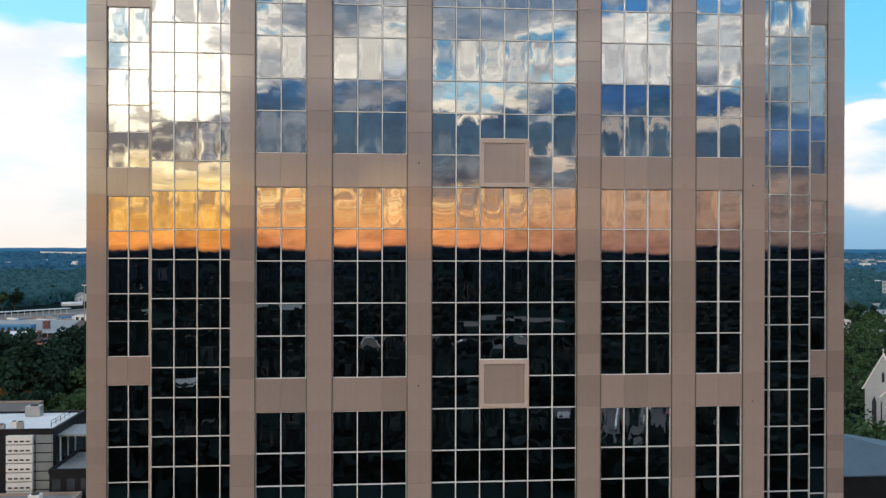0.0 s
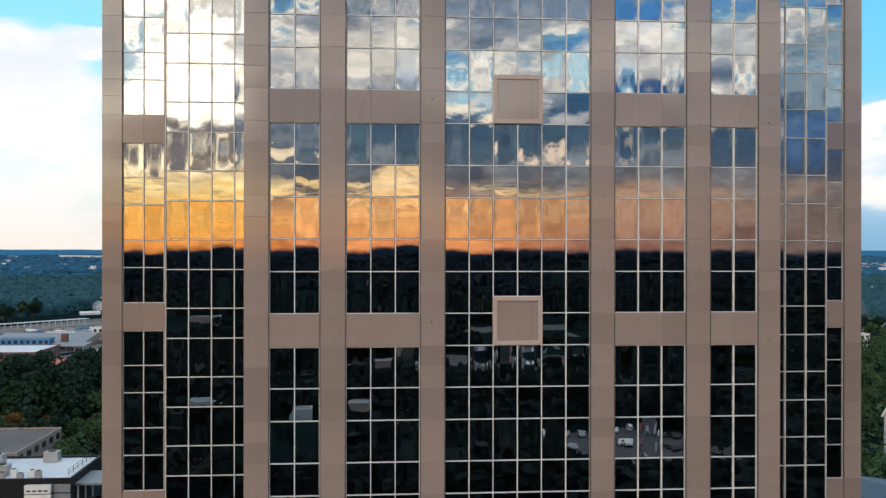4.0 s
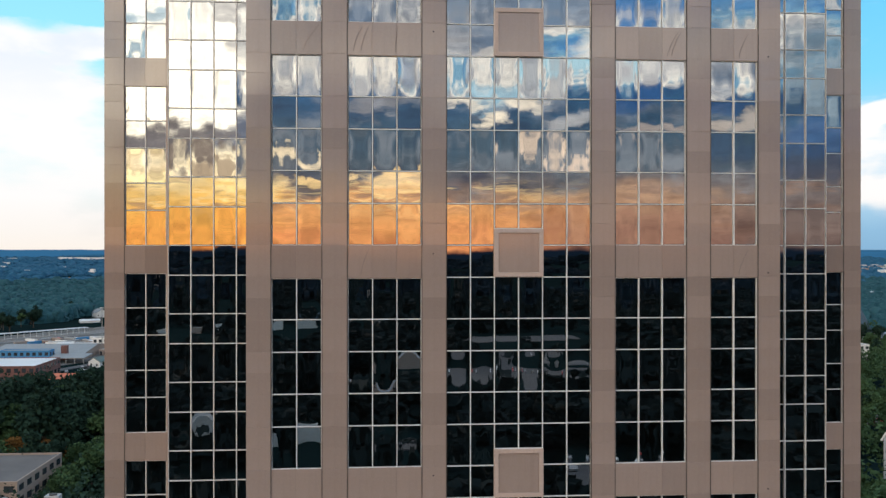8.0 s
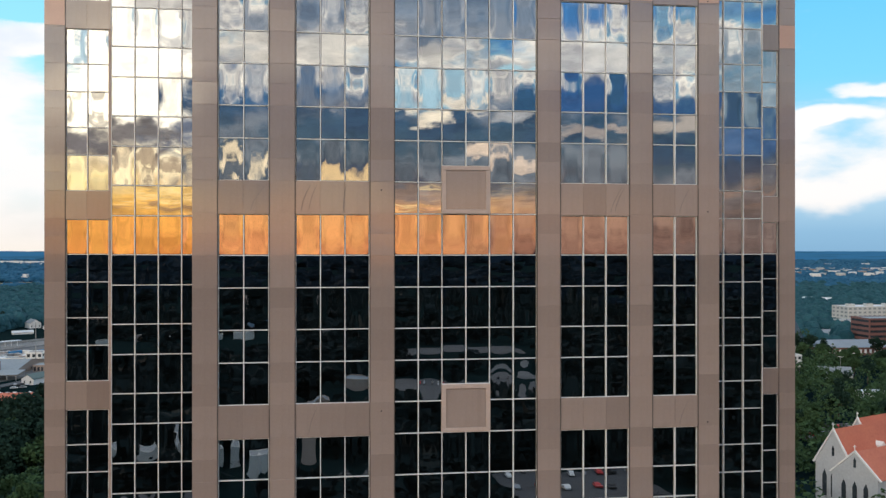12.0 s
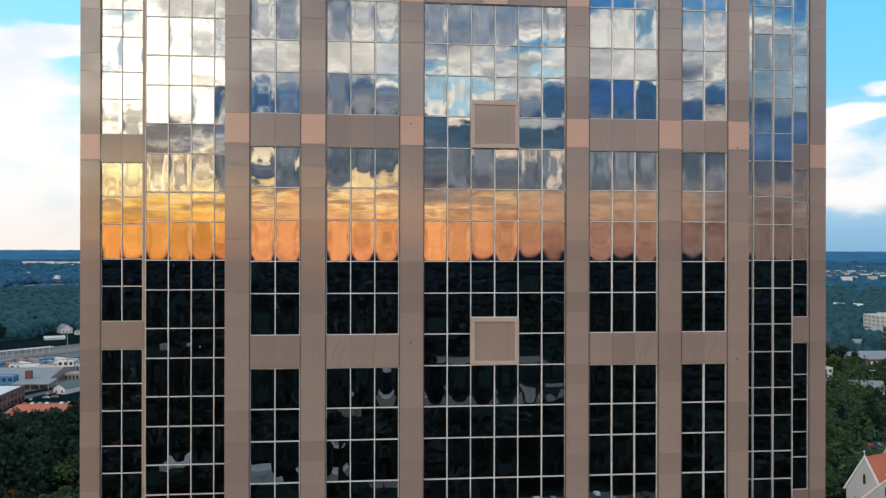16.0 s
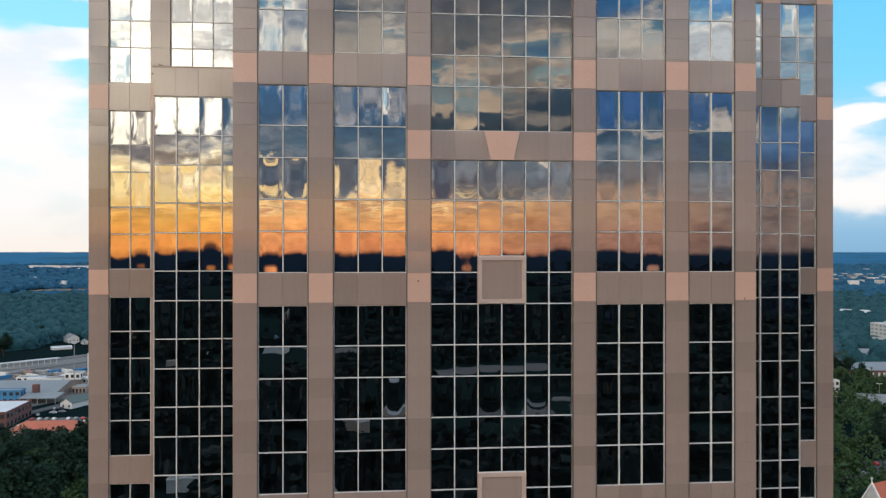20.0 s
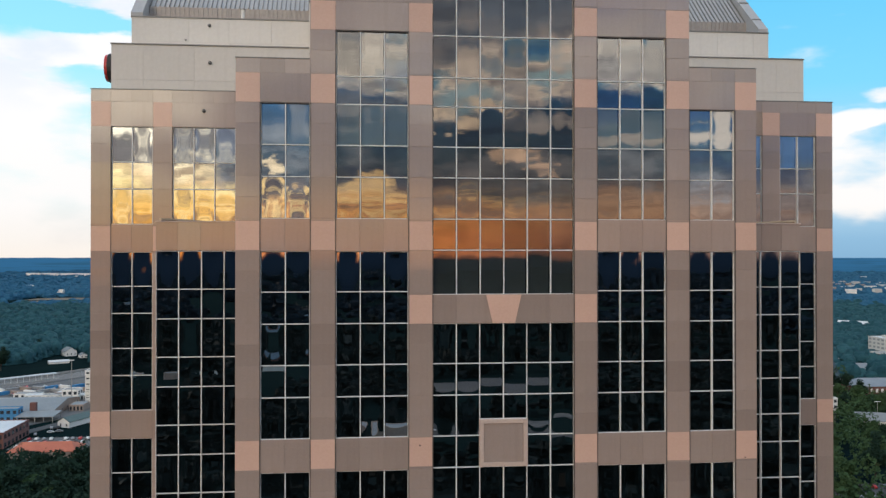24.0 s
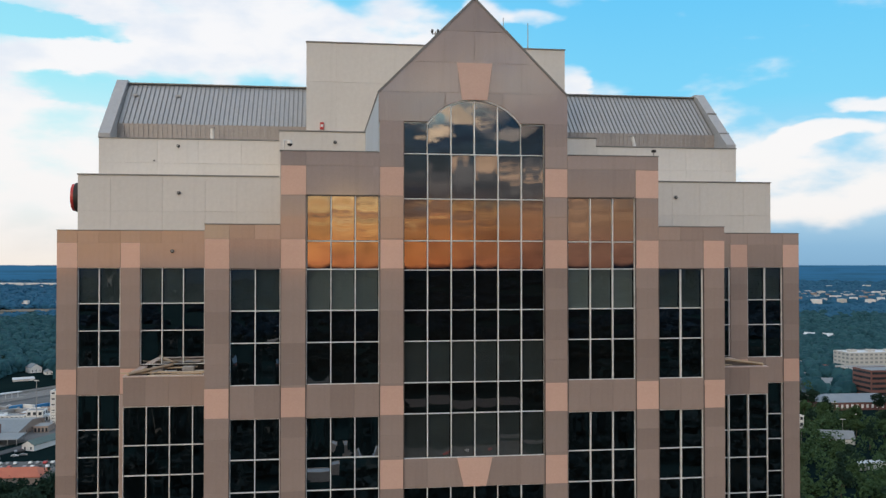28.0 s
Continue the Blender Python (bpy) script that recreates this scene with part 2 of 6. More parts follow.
cloud = elevation_ramp(elev, [(-1, (0.98, 0.88, 0.78)), (1.0, (0.98, 0.93, 0.88)), (3.0, (1.0, 0.98, 0.97)), (12.0, (1.0, 1.0, 1.02)), (24.0, (0.95, 0.97, 1.02))])
n_soft = sky_noise(way, 7.5, 2.3, 4.0, 0.5, 2.2)
n_heap = sky_noise(way, 13.0, 2.2, 6.0, 0.5, 8.4)
shade = math_node(wn, "MULTIPLY", steps(wn, n_heap, 0.42, 0.66), math_node(wn, "MULTIPLY", steps(wn, elev, 7.0, 12.0), 0.42))
cloud = mix(wn, shade, cloud, (0.155, 0.19, 0.235))
bank = math_node(wn, "MULTIPLY", steps(wn, az_front, 4.0, -16.0), steps(wn, warped(elev, (n_mid, 3.5)), 10.2, 8.8))
shelf = math_node(wn, "MULTIPLY", steps(wn, az_front, -8.0, -14.0), math_node(wn, "ADD", math_node(wn, "MULTIPLY", steps(wn, warped(elev, (n_mid, 2.5)), 10.8, 11.5), steps(wn, warped(elev, (n_mid, 2.5)), 13.4, 12.7)), math_node(wn, "MULTIPLY", steps(wn, warped(elev, (n_mid, 2.5)), 13.9, 14.6), steps(wn, elev, 18.0, 16.0))))
bank_r = math_node(wn, "MULTIPLY", steps(wn, az_front, 22.0, 30.0), math_node(wn, "MULTIPLY", steps(wn, elev, 2.2, 3.4), steps(wn, elev, 9.0, 7.0)))
high = math_node(wn, "MULTIPLY", steps(wn, az_front, 14.0, 5.0), math_node(wn, "MULTIPLY", steps(wn, az_front, -17.0, -5.0), steps(wn, elev, 9.5, 13.0)))
cover = warped(math_node(wn, "MULTIPLY", bank, 0.30), (n_big, 0.8), (n_soft, 0.9), (n_heap, 0.5))


def heap(az, el, wide, tall):
    """A small cloud in the eastern sky."""
    u = math_node(wn, "DIVIDE", math_node(wn, "SUBTRACT", warped(az_front, (n_heap, 6.0)), az), wide)
    v = math_node(wn, "DIVIDE", math_node(wn, "SUBTRACT", warped(elev, (n_soft, 4.0)), el), tall)
    return steps(wn, math_node(wn, "ADD", math_node(wn, "MULTIPLY", u, u), math_node(wn, "MULTIPLY", v, v)), 1.6, 0.2)


for spec in ((13.4, 14.9, 1.6, 0.9), (10.6, 15.2, 1.6, 1.2), (16.2, 11.3, 1.1, 0.7), (30.5, 7.4, 3.5, 0.6), (34.0, 9.0, 3.0, 0.5), (-9.0, 13.4, 2.4, 0.9)):
    cover = math_node(wn, "ADD", cover, math_node(wn, "MULTIPLY", heap(*spec), 0.24))
cover = math_node(wn, "ADD", cover, math_node(wn, "MULTIPLY", high, 0.36))
cover = math_node(wn, "ADD", cover, math_node(wn, "MULTIPLY", bank_r, 0.30))
cover = math_node(wn, "ADD", cover, math_node(wn, "MULTIPLY", shelf, 0.34))
east = mix(wn, steps(wn, cover, 0.02, 0.30), blue, cloud)

side = steps(wn, dy, -0.25, 0.25)
clear = wn.nodes.new("ShaderNodeTexSky")
clear.sky_type, clear.sun_disc = "NISHITA", False
clear.sun_elevation, clear.sun_rotation = SUN_EL, SUN_AZ
dome = mix(wn, side, west, east)
dome = mix(wn, 1.0, dome, (4.0, 4.0, 4.0), "MULTIPLY")
upper = mix(wn, steps(wn, warped(n_big, (n_mid, 0.8)), 0.42, 0.62), (0.35, 0.6, 0.95), (1.25, 1.2, 1.15))
dome = mix(wn, steps(wn, elev, 20.0, 34.0), dome, upper)
# far land under the horizon, its haze painted as blue by elevation
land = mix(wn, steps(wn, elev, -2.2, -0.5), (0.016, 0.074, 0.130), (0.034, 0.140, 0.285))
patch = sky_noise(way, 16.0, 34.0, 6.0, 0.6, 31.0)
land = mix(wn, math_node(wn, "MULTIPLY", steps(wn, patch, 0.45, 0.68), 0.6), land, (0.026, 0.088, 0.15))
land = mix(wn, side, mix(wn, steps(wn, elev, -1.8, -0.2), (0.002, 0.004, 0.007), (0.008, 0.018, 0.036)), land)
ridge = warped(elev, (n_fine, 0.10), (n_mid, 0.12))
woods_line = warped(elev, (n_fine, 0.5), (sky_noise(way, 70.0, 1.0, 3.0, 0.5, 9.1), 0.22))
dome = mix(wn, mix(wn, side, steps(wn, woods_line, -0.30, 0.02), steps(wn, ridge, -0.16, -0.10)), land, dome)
dome = mix(wn, math_node(wn, "MULTIPLY", steps(wn, elev, 0.5, 8.0), 0.004), dome, clear.outputs[0], "ADD")
background = nd(wn, "ShaderNodeBackground", Strength=1.0)
link(wn, dome, background.inputs[0])
world_out = wn.nodes.new("ShaderNodeOutputWorld")
link(wn, background.outputs[0], world_out.inputs[0])

sun = new("sun", bpy.data.lights.new("sun", "SUN"))
sun.data.energy, sun.data.angle, sun.data.color = 0.55, radians(10), (1.0, 0.78, 0.58)
sun.matrix_world = look((0, 0, 0), (-math.sin(SUN_AZ) * 1, -math.cos(SUN_AZ) * 1, -math.tan(radians(14))))

# ---- materials ----


def material(name):
    m = bpy.data.materials.new(name)
    m.use_nodes = True
    t = m.node_tree
    t.nodes.clear()
    out = t.nodes.new("ShaderNodeOutputMaterial")
    return m, t, out


def tex(t, scale, detail=5.0, rough=0.6, coords="Object", stretch=None):
    c = t.nodes.new("ShaderNodeTexCoord")
    v = c.outputs[coords]
    if stretch:
        mp = t.nodes.new("ShaderNodeMapping")
        mp.inputs["Scale"].default_value = stretch
        t.links.new(v, mp.inputs[0])
        v = mp.outputs[0]
    n = nd(t, "ShaderNodeTexNoise", Scale=scale, Detail=detail, Roughness=rough)
    t.links.new(v, n.inputs["Vector"])
    return n.outputs[0]


def surface(name, dark, light, scale=3.0, big=0.25, rough=0.6, rough_var=0.1, metal=0.0, bump=0.1, spec=0.5, per_piece=0.0, coords="Object", stretch=None, streak=0.0, stain=0.0, odd=0.0, bands=0.0, coat=0.0):
    """A worn surface: grain between two colours, larger stains, roughness variation and fine relief."""
    m, t, out = material(name)
    p = t.nodes.new("ShaderNodeBsdfPrincipled")
    fine = tex(t, scale, 8.0, 0.65, coords, stretch)
    wide = tex(t, big, 4.0, 0.6, coords)
    col = ramp(t, math_node(t, "ADD", math_node(t, "MULTIPLY", fine, 0.55), math_node(t, "MULTIPLY", wide, 0.45)), [(0.32, dark), (0.68, light)])
    if streak:
        s = tex(t, 2.2, 4.0, 0.6, coords, (1.0, 1.0, 0.06))
        col = mix(t, math_node(t, "MULTIPLY", steps(t, s, 0.5, 0.72), streak), col, tuple(v * 0.45 for v in dark))
    if bands:
        w = t.nodes.new("ShaderNodeTexWave")
        w.bands_direction = "DIAGONAL"
        w.inputs["Scale"].default_value = bands
        w.inputs["Distortion"].default_value = 1.5
        cc = t.nodes.new("ShaderNodeTexCoord")
        t.links.new(cc.outputs["Object"], w.inputs["Vector"])
        col = mix(t, math_node(t, "MULTIPLY", steps(t, w.outputs["Fac"], 0.45, 0.8), 0.5), col, tuple(v * 1.5 for v in light))
    if stain:
        s = tex(t, 0.9, 6.0, 0.7, coords, (1.0, 1.0, 0.35))
        col = mix(t, math_node(t, "MULTIPLY", steps(t, s, 0.56, 0.74), stain * 0.5), col, tuple(v * 1.5 for v in light))
        col = mix(t, math_node(t, "MULTIPLY", steps(t, s, 0.42, 0.28), stain * 0.4), col, tuple(v * 0.6 for v in dark))
    if per_piece:
        info = t.nodes.new("ShaderNodeObjectInfo")
        v = math_node(t, "ADD", math_node(t, "MULTIPLY", info.outputs["Random"], per_piece), 1.0 - per_piece * 0.5)
        if odd:
            again = math_node(t, "FRACT", math_node(t, "MULTIPLY", info.outputs["Random"], 17.31))
            v = math_node(t, "MULTIPLY", v, math_node(t, "SUBTRACT", 1.0, math_node(t, "MULTIPLY", math_node(t, "LESS_THAN", again, 0.22), odd)))
        hsv = t.nodes.new("ShaderNodeHueSaturation")
        t.links.new(col, hsv.inputs["Color"])
        t.links.new(v, hsv.inputs["Value"])
        col = hsv.outputs[0]
    t.links.new(col, p.inputs["Base Color"])
    t.links.new(math_node(t, "ADD", math_node(t, "MULTIPLY", wide, rough_var), rough - rough_var * 0.5), p.inputs["Roughness"])
    p.inputs["Metallic"].default_value = metal
    p.inputs["Specular IOR Level"].default_value = spec
    p.inputs["Coat Weight"].default_value = coat
    p.inputs["Coat Roughness"].default_value = 0.05
    if bump:
        b = nd(t, "ShaderNodeBump", Strength=bump, Distance=0.02)
        t.links.new(fine, b.inputs["Height"])
        t.links.new(b.outputs[0], p.inputs["Normal"])
    t.links.new(p.outputs[0], out.inputs[0])
    return m


def glass(name, mirror, tint, mirror_tint=(1, 1, 1)):
    """Coated glazing: part mirror, part see-through and dark."""
    m, t, out = material(name)
    g = nd(t, "ShaderNodeBsdfGlossy", Color=(*mirror_tint, 1), Roughness=0.0)
    tr = nd(t, "ShaderNodeBsdfTransparent", Color=(*tint, 1))
    info = t.nodes.new("ShaderNodeObjectInfo")
    amount = math_node(t, "ADD", math_node(t, "MULTIPLY", info.outputs["Random"], 0.08), mirror - 0.04)
    waves = tex(t, 0.8, 1.0, 0.4)
    b = nd(t, "ShaderNodeBump", Strength=0.06, Distance=0.006)
    t.links.new(waves, b.inputs["Height"])
    t.links.new(b.outputs[0], g.inputs["Normal"])
    ms = t.nodes.new("ShaderNodeMixShader")
    t.links.new(amount, ms.inputs[0])
    t.links.new(tr.outputs[0], ms.inputs[1])
    t.links.new(g.outputs[0], ms.inputs[2])
    t.links.new(ms.outputs[0], out.inputs[0])
    return m


GRANITE = surface("polished_brown_granite", (0.343, 0.265, 0.230), (0.400, 0.316, 0.281), 14.0, 0.35, 0.09, 0.06, bump=0.002, spec=1.0, per_piece=0.08, streak=0.10, stain=0.4, odd=0.12, coat=0.65)
GRANITE_FLAT = surface("plain_brown_granite", (0.350, 0.268, 0.236), (0.462, 0.375, 0.335), 9.0, 0.35, 0.30, 0.16, bump=0.03, streak=0.15)
PINK = surface("pink_granite", (0.62, 0.40, 0.32), (0.70, 0.475, 0.385), 12.0, 0.5, 0.16, 0.12, bump=0.008, spec=0.6, per_piece=0.12)
PALE_TRIM = surface("pale_stone_trim", (0.47, 0.365, 0.315), (0.60, 0.48, 0.425), 8.0, 0.5, 0.4, 0.1, bump=0.03)
JOINT = surface("grey_brown_joint", (0.29, 0.225, 0.19), (0.355, 0.28, 0.24), 8.0, 0.5, 0.85, 0.1, bump=0.05)
ALU = surface("pale_aluminium", (0.74, 0.75, 0.745), (0.86, 0.87, 0.865), 12.0, 0.6, 0.42, 0.12, metal=0.1, bump=0.02)
# dark brown that stands for shadow in the joints round the glass
JOINT_SHADE = surface("joint_shade", (0.065, 0.052, 0.045), (0.105, 0.085, 0.074), 8.0, 0.6, 0.5, 0.1, bump=0.02)
# near-black base colour in place of unlit room depth
ROOM_SHADE = surface("room_shade", (0.008, 0.008, 0.008), (0.02, 0.019, 0.018), 0.7, 0.2, 0.9, 0.05, bump=0.0)
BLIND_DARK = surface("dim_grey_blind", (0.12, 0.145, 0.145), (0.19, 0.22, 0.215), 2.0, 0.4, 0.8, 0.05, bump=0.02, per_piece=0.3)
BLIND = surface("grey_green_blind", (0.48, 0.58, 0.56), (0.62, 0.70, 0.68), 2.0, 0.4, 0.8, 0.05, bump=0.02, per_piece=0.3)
GLASS = glass("mirror_glazing", 0.56, (0.45, 0.48, 0.48))
GLASS_MID = glass("mirror_glazing_upper", 0.31, (0.5, 0.52, 0.52), (1.0, 0.94, 0.89))
GLASS_BRONZE = glass("bronze_glazing", 0.25, (0.5, 0.52, 0.53), (1.0, 0.84, 0.74))
BEIGE = surface("beige_wall_panel", (0.60, 0.572, 0.53), (0.675, 0.647, 0.605), 4.0, 0.18, 0.72, 0.1, bump=0.015, streak=0.05, per_piece=0.04)
BEIGE_JOINT = surface("beige_joint", (0.47, 0.435, 0.395), (0.53, 0.49, 0.45), 4.0, 0.2, 0.8, 0.1, bump=0.02)
SEAM = surface("grey_standing_seam_metal", (0.37, 0.368, 0.365), (0.47, 0.468, 0.462), 5.0, 0.25, 0.45, 0.15, metal=0.3, bump=0.03, streak=0.1)
SEAM_LOW = surface("weathered_seam_metal", (0.31, 0.28, 0.26), (0.42, 0.385, 0.355), 5.0, 0.25, 0.5, 0.15, metal=0.2, bump=0.03, streak=0.25)
COPING = surface("grey_metal_coping", (0.16, 0.16, 0.155), (0.25, 0.245, 0.235), 6.0, 0.4, 0.5, 0.1, metal=0.2, bump=0.02)
RAKE = surface("pale_grey_rake", (0.34, 0.345, 0.35), (0.43, 0.435, 0.44), 5.0, 0.3, 0.55, 0.1, bump=0.02, streak=0.15)
PALE_BLUE = surface("pale_blue_panel", (0.42, 0.48, 0.54), (0.52, 0.58, 0.64), 5.0, 0.3, 0.5, 0.1, bump=0.02)
ROOF_FLAT = surface("gravel_roof", (0.085, 0.08, 0.076), (0.155, 0.145, 0.138), 2.5, 0.1, 0.9, 0.05, bump=0.2)
WHITE = surface("white_paint", (0.66, 0.65, 0.62), (0.80, 0.79, 0.76), 3.0, 0.2, 0.6, 0.1, bump=0.02)
TIMBER = surface("raw_timber", (0.42, 0.31, 0.20), (0.60, 0.47, 0.33), 6.0, 0.5, 0.75, 0.1, bump=0.08, stretch=(1, 8, 8))
GREY_STUFF = surface("grey_steel", (0.25, 0.25, 0.25), (0.42, 0.42, 0.42), 5.0, 0.5, 0.5, 0.1, metal=0.4, bump=0.03)
RED = surface("red_enamel", (0.45, 0.03, 0.03), (0.58, 0.06, 0.05), 4.0, 0.5, 0.35, 0.1, bump=0.01)
BLACK = surface("black_rubber", (0.012, 0.012, 0.012), (0.03, 0.03, 0.03), 4.0, 0.5, 0.6, 0.1, bump=0.02)
BRICK = surface("red_brick_wall", (0.12, 0.052, 0.044), (0.195, 0.092, 0.078), 1.5, 0.05, 0.85, 0.05, bump=0.1)
STONE = surface("grey_stone_wall", (0.34, 0.35, 0.36), (0.48, 0.49, 0.50), 1.2, 0.08, 0.85, 0.05, bump=0.1)
RED_TILE = surface("orange_red_roof_tile", (0.40, 0.10, 0.055), (0.56, 0.175, 0.095), 1.5, 0.08, 0.75, 0.1, bump=0.12)
SLATE = surface("blue_grey_slate", (0.035, 0.062, 0.086), (0.075, 0.12, 0.16), 1.8, 0.15, 0.6, 0.15, bump=0.2, spec=0.2, bands=1.5)
GREY_ROOF = surface("grey_sheet_roof", (0.17, 0.19, 0.20), (0.26, 0.28, 0.29), 0.6, 0.05, 0.6, 0.1, bump=0.03)
WHITE_ROOF = surface("white_membrane_roof", (0.50, 0.53, 0.545), (0.68, 0.71, 0.725), 0.5, 0.06, 0.7, 0.1, bump=0.03)
GREEN_ROOF = surface("dark_green_sheet_roof", (0.05, 0.09, 0.085), (0.09, 0.14, 0.13), 0.6, 0.05, 0.6, 0.1, bump=0.03)
BLUE_WALL = surface("blue_cladding", (0.02, 0.16, 0.36), (0.05, 0.25, 0.48), 0.8, 0.1, 0.6, 0.1, bump=0.03)
TAN_WALL = surface("tan_wall", (0.26, 0.20, 0.165), (0.36, 0.285, 0.24), 0.8, 0.08, 0.8, 0.1, bump=0.04)
DARK_WALL = surface("dark_cladding", (0.008, 0.009, 0.011), (0.018, 0.019, 0.022), 0.8, 0.1, 0.6, 0.1, bump=0.02, spec=0.15)
FAR_GLASS = surface("far_window_glass", (0.02, 0.025, 0.03), (0.05, 0.06, 0.07), 0.4, 0.1, 0.12, 0.05, bump=0.0, per_piece=0.4)
ASPHALT = surface("asphalt", (0.04, 0.042, 0.045), (0.075, 0.077, 0.08), 0.6, 0.02, 0.9, 0.05, bump=0.05)
CONCRETE = surface("pale_concrete", (0.25, 0.25, 0.24), (0.38, 0.375, 0.36), 0.4, 0.02, 0.85, 0.05, bump=0.05)
PALE_WALL = surface("pale_concrete_wall", (0.42, 0.42, 0.395), (0.54, 0.54, 0.51), 0.8, 0.08, 0.8, 0.1, bump=0.04)
SLATE_PALE = surface("pale_grey_slate", (0.16, 0.19, 0.22), (0.25, 0.285, 0.315), 1.2, 0.1, 0.65, 0.1, bump=0.1)
YARD = surface("worn_grey_yard", (0.06, 0.061, 0.061), (0.15, 0.149, 0.145), 0.09, 0.02, 0.9, 0.05, bump=0.05)
BALLAST = surface("rail_ballast", (0.16, 0.14, 0.125), (0.27, 0.25, 0.23), 0.5, 0.03, 0.9, 0.05, bump=0.05)
# even teal cast, near and far: the woods' haze tint carried into the ground
GROUND = surface("teal_grass_and_earth", (0.005, 0.013, 0.014), (0.010, 0.021, 0.021), 0.05, 0.004, 0.95, 0.02, bump=0.1, spec=0.0)
FIELD = surface("dry_field", (0.10, 0.085, 0.06), (0.19, 0.155, 0.11), 0.03, 0.006, 0.95, 0.02, bump=0.05)
STAIN = surface("dark_stain", (0.20, 0.155, 0.135), (0.27, 0.215, 0.19), 6.0, 0.5, 0.6, 0.1, bump=0.0)
BARK = surface("bark", (0.05, 0.038, 0.028), (0.10, 0.08, 0.06), 3.0, 0.3, 0.9, 0.05, bump=0.2)


def leaves(name, dark, light, up=1.4):
    m, t, out = material(name)
    p = t.nodes.new("ShaderNodeBsdfPrincipled")
    g = t.nodes.new("ShaderNodeNewGeometry")
    info = t.nodes.new("ShaderNodeObjectInfo")
    crown = tex(t, 0.075, 3.0, 0.55)
    f = math_node(t, "ADD", math_node(t, "MULTIPLY", g.outputs["Random Per Island"], 0.25), math_node(t, "MULTIPLY", info.outputs["Random"], 0.25))
    f = math_node(t, "ADD", f, math_node(t, "MULTIPLY", steps(t, crown, 0.3, 0.7), 0.5))
    t.links.new(ramp(t, f, [(0.1, dark), (0.9, light)]), p.inputs["Base Color"])
    p.inputs["Roughness"].default_value = 0.75
    p.inputs["Specular IOR Level"].default_value = 0.05
    # leaves of a crown share its upward lean, so that clumps shade softly
    lean = t.nodes.new("ShaderNodeVectorMath")
    lean.operation = "ADD"
    lean.inputs[1].default_value = (0, 0, up)
    t.links.new(g.outputs["Normal"], lean.inputs[0])
    unit = t.nodes.new("ShaderNodeVectorMath")
    unit.operation = "NORMALIZE"
    t.links.new(lean.outputs[0], unit.inputs[0])
    t.links.new(unit.outputs[0], p.inputs["Normal"])
    t.links.new(p.outputs[0], out.inputs[0])
    return m


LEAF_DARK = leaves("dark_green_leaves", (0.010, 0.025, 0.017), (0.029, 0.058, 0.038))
# darkened leaf copy: the backlit shade of these trees is in the base colour
LEAF_BACK = leaves("painted_shade_leaves", (0.0056, 0.0130, 0.0140), (0.0066, 0.0152, 0.0162), 8.0)
LEAF_LIGHT = leaves("green_leaves", (0.026, 0.056, 0.024), (0.072, 0.122, 0.050))
LEAF_AUTUMN = leaves("rusty_leaves", (0.10, 0.045, 0.015), (0.19, 0.10, 0.03))
# teal here and the blue of LEAF_FAR are distance haze put into leaf colour
LEAF_MID = leaves("hazed_teal_leaves", (0.010, 0.042, 0.056), (0.036, 0.104, 0.116), 1.2)
# navy base colour holds both backlit shade and haze near the skyline
LEAF_BACK_FAR = leaves("hazed_shade_far_leaves", (0.008, 0.019, 0.029), (0.009, 0.022, 0.034), 8.0)
LEAF_FAR = leaves("hazed_blue_leaves", (0.014, 0.074, 0.136), (0.038, 0.132, 0.214), 1.2)

# ---- mesh helpers ----


def add_box(bm, x0, x1, y0, y1, z0, z1):
    v = [bm.verts.new(c) for c in ((x0, y0, z0), (x1, y0, z0), (x1, y1, z0), (x0, y1, z0), (x0, y0, z1), (x1, y0, z1), (x1, y1, z1), (x0, y1, z1))]
    for f in ((0, 3, 2, 1), (4, 5, 6, 7), (0, 1, 5, 4), (1, 2, 6, 5), (2, 3, 7, 6), (3, 0, 4, 7)):
        bm.faces.new([v[i] for i in f])


def box(x0, x1, y0, y1, z0, z1, bevel=0.0):
    bm = bmesh.new()
    add_box(bm, min(x0, x1), max(x0, x1), min(y0, y1), max(y0, y1), min(z0, z1), max(z0, z1))
    if bevel:
        bmesh.ops.bevel(bm, geom=bm.edges[:], offset=bevel, segments=2, affect="EDGES", profile=0.6)
    return bm


def prism(profile, axis, a, b):
    """A closed outline extruded along an axis. axis y: outline in x, z; axis x: outline in y, z."""
    bm = bmesh.new()
    put = (lambda u, w, s: (u, s, w)) if axis == "y" else (lambda u, w, s: (s, u, w))
    one = [bm.verts.new(put(u, w, a)) for u, w in profile]
    two = [bm.verts.new(put(u, w, b)) for u, w in profile]
    n = len(profile)
    bm.faces.new(one)
    bm.faces.new(two[::-1])
    for i in range(n):
        bm.faces.new((one[i], two[i], two[(i + 1) % n], one[(i + 1) % n]))
    bmesh.ops.recalc_face_normals(bm, faces=bm.faces[:])
    return bm


def rod(p, q, r, sides=8, taper=1.0):
    bm = bmesh.new()
    p, q = Vector(p), Vector(q)
    d = q - p
    m = Matrix.Translation((p + q) / 2) @ d.to_track_quat("Z", "Y").to_matrix().to_4x4()
    bmesh.ops.create_cone(bm, cap_ends=True, segments=sides, radius1=r, radius2=r * taper, depth=d.length, matrix=m)
    return bm


def joined(*parts):
    out = bmesh.new()
    for bm in parts:
        me = bpy.data.meshes.new("tmp")
        bm.to_mesh(me)
        bm.free()
        out.from_mesh(me)
        bpy.data.meshes.remove(me)
    return out


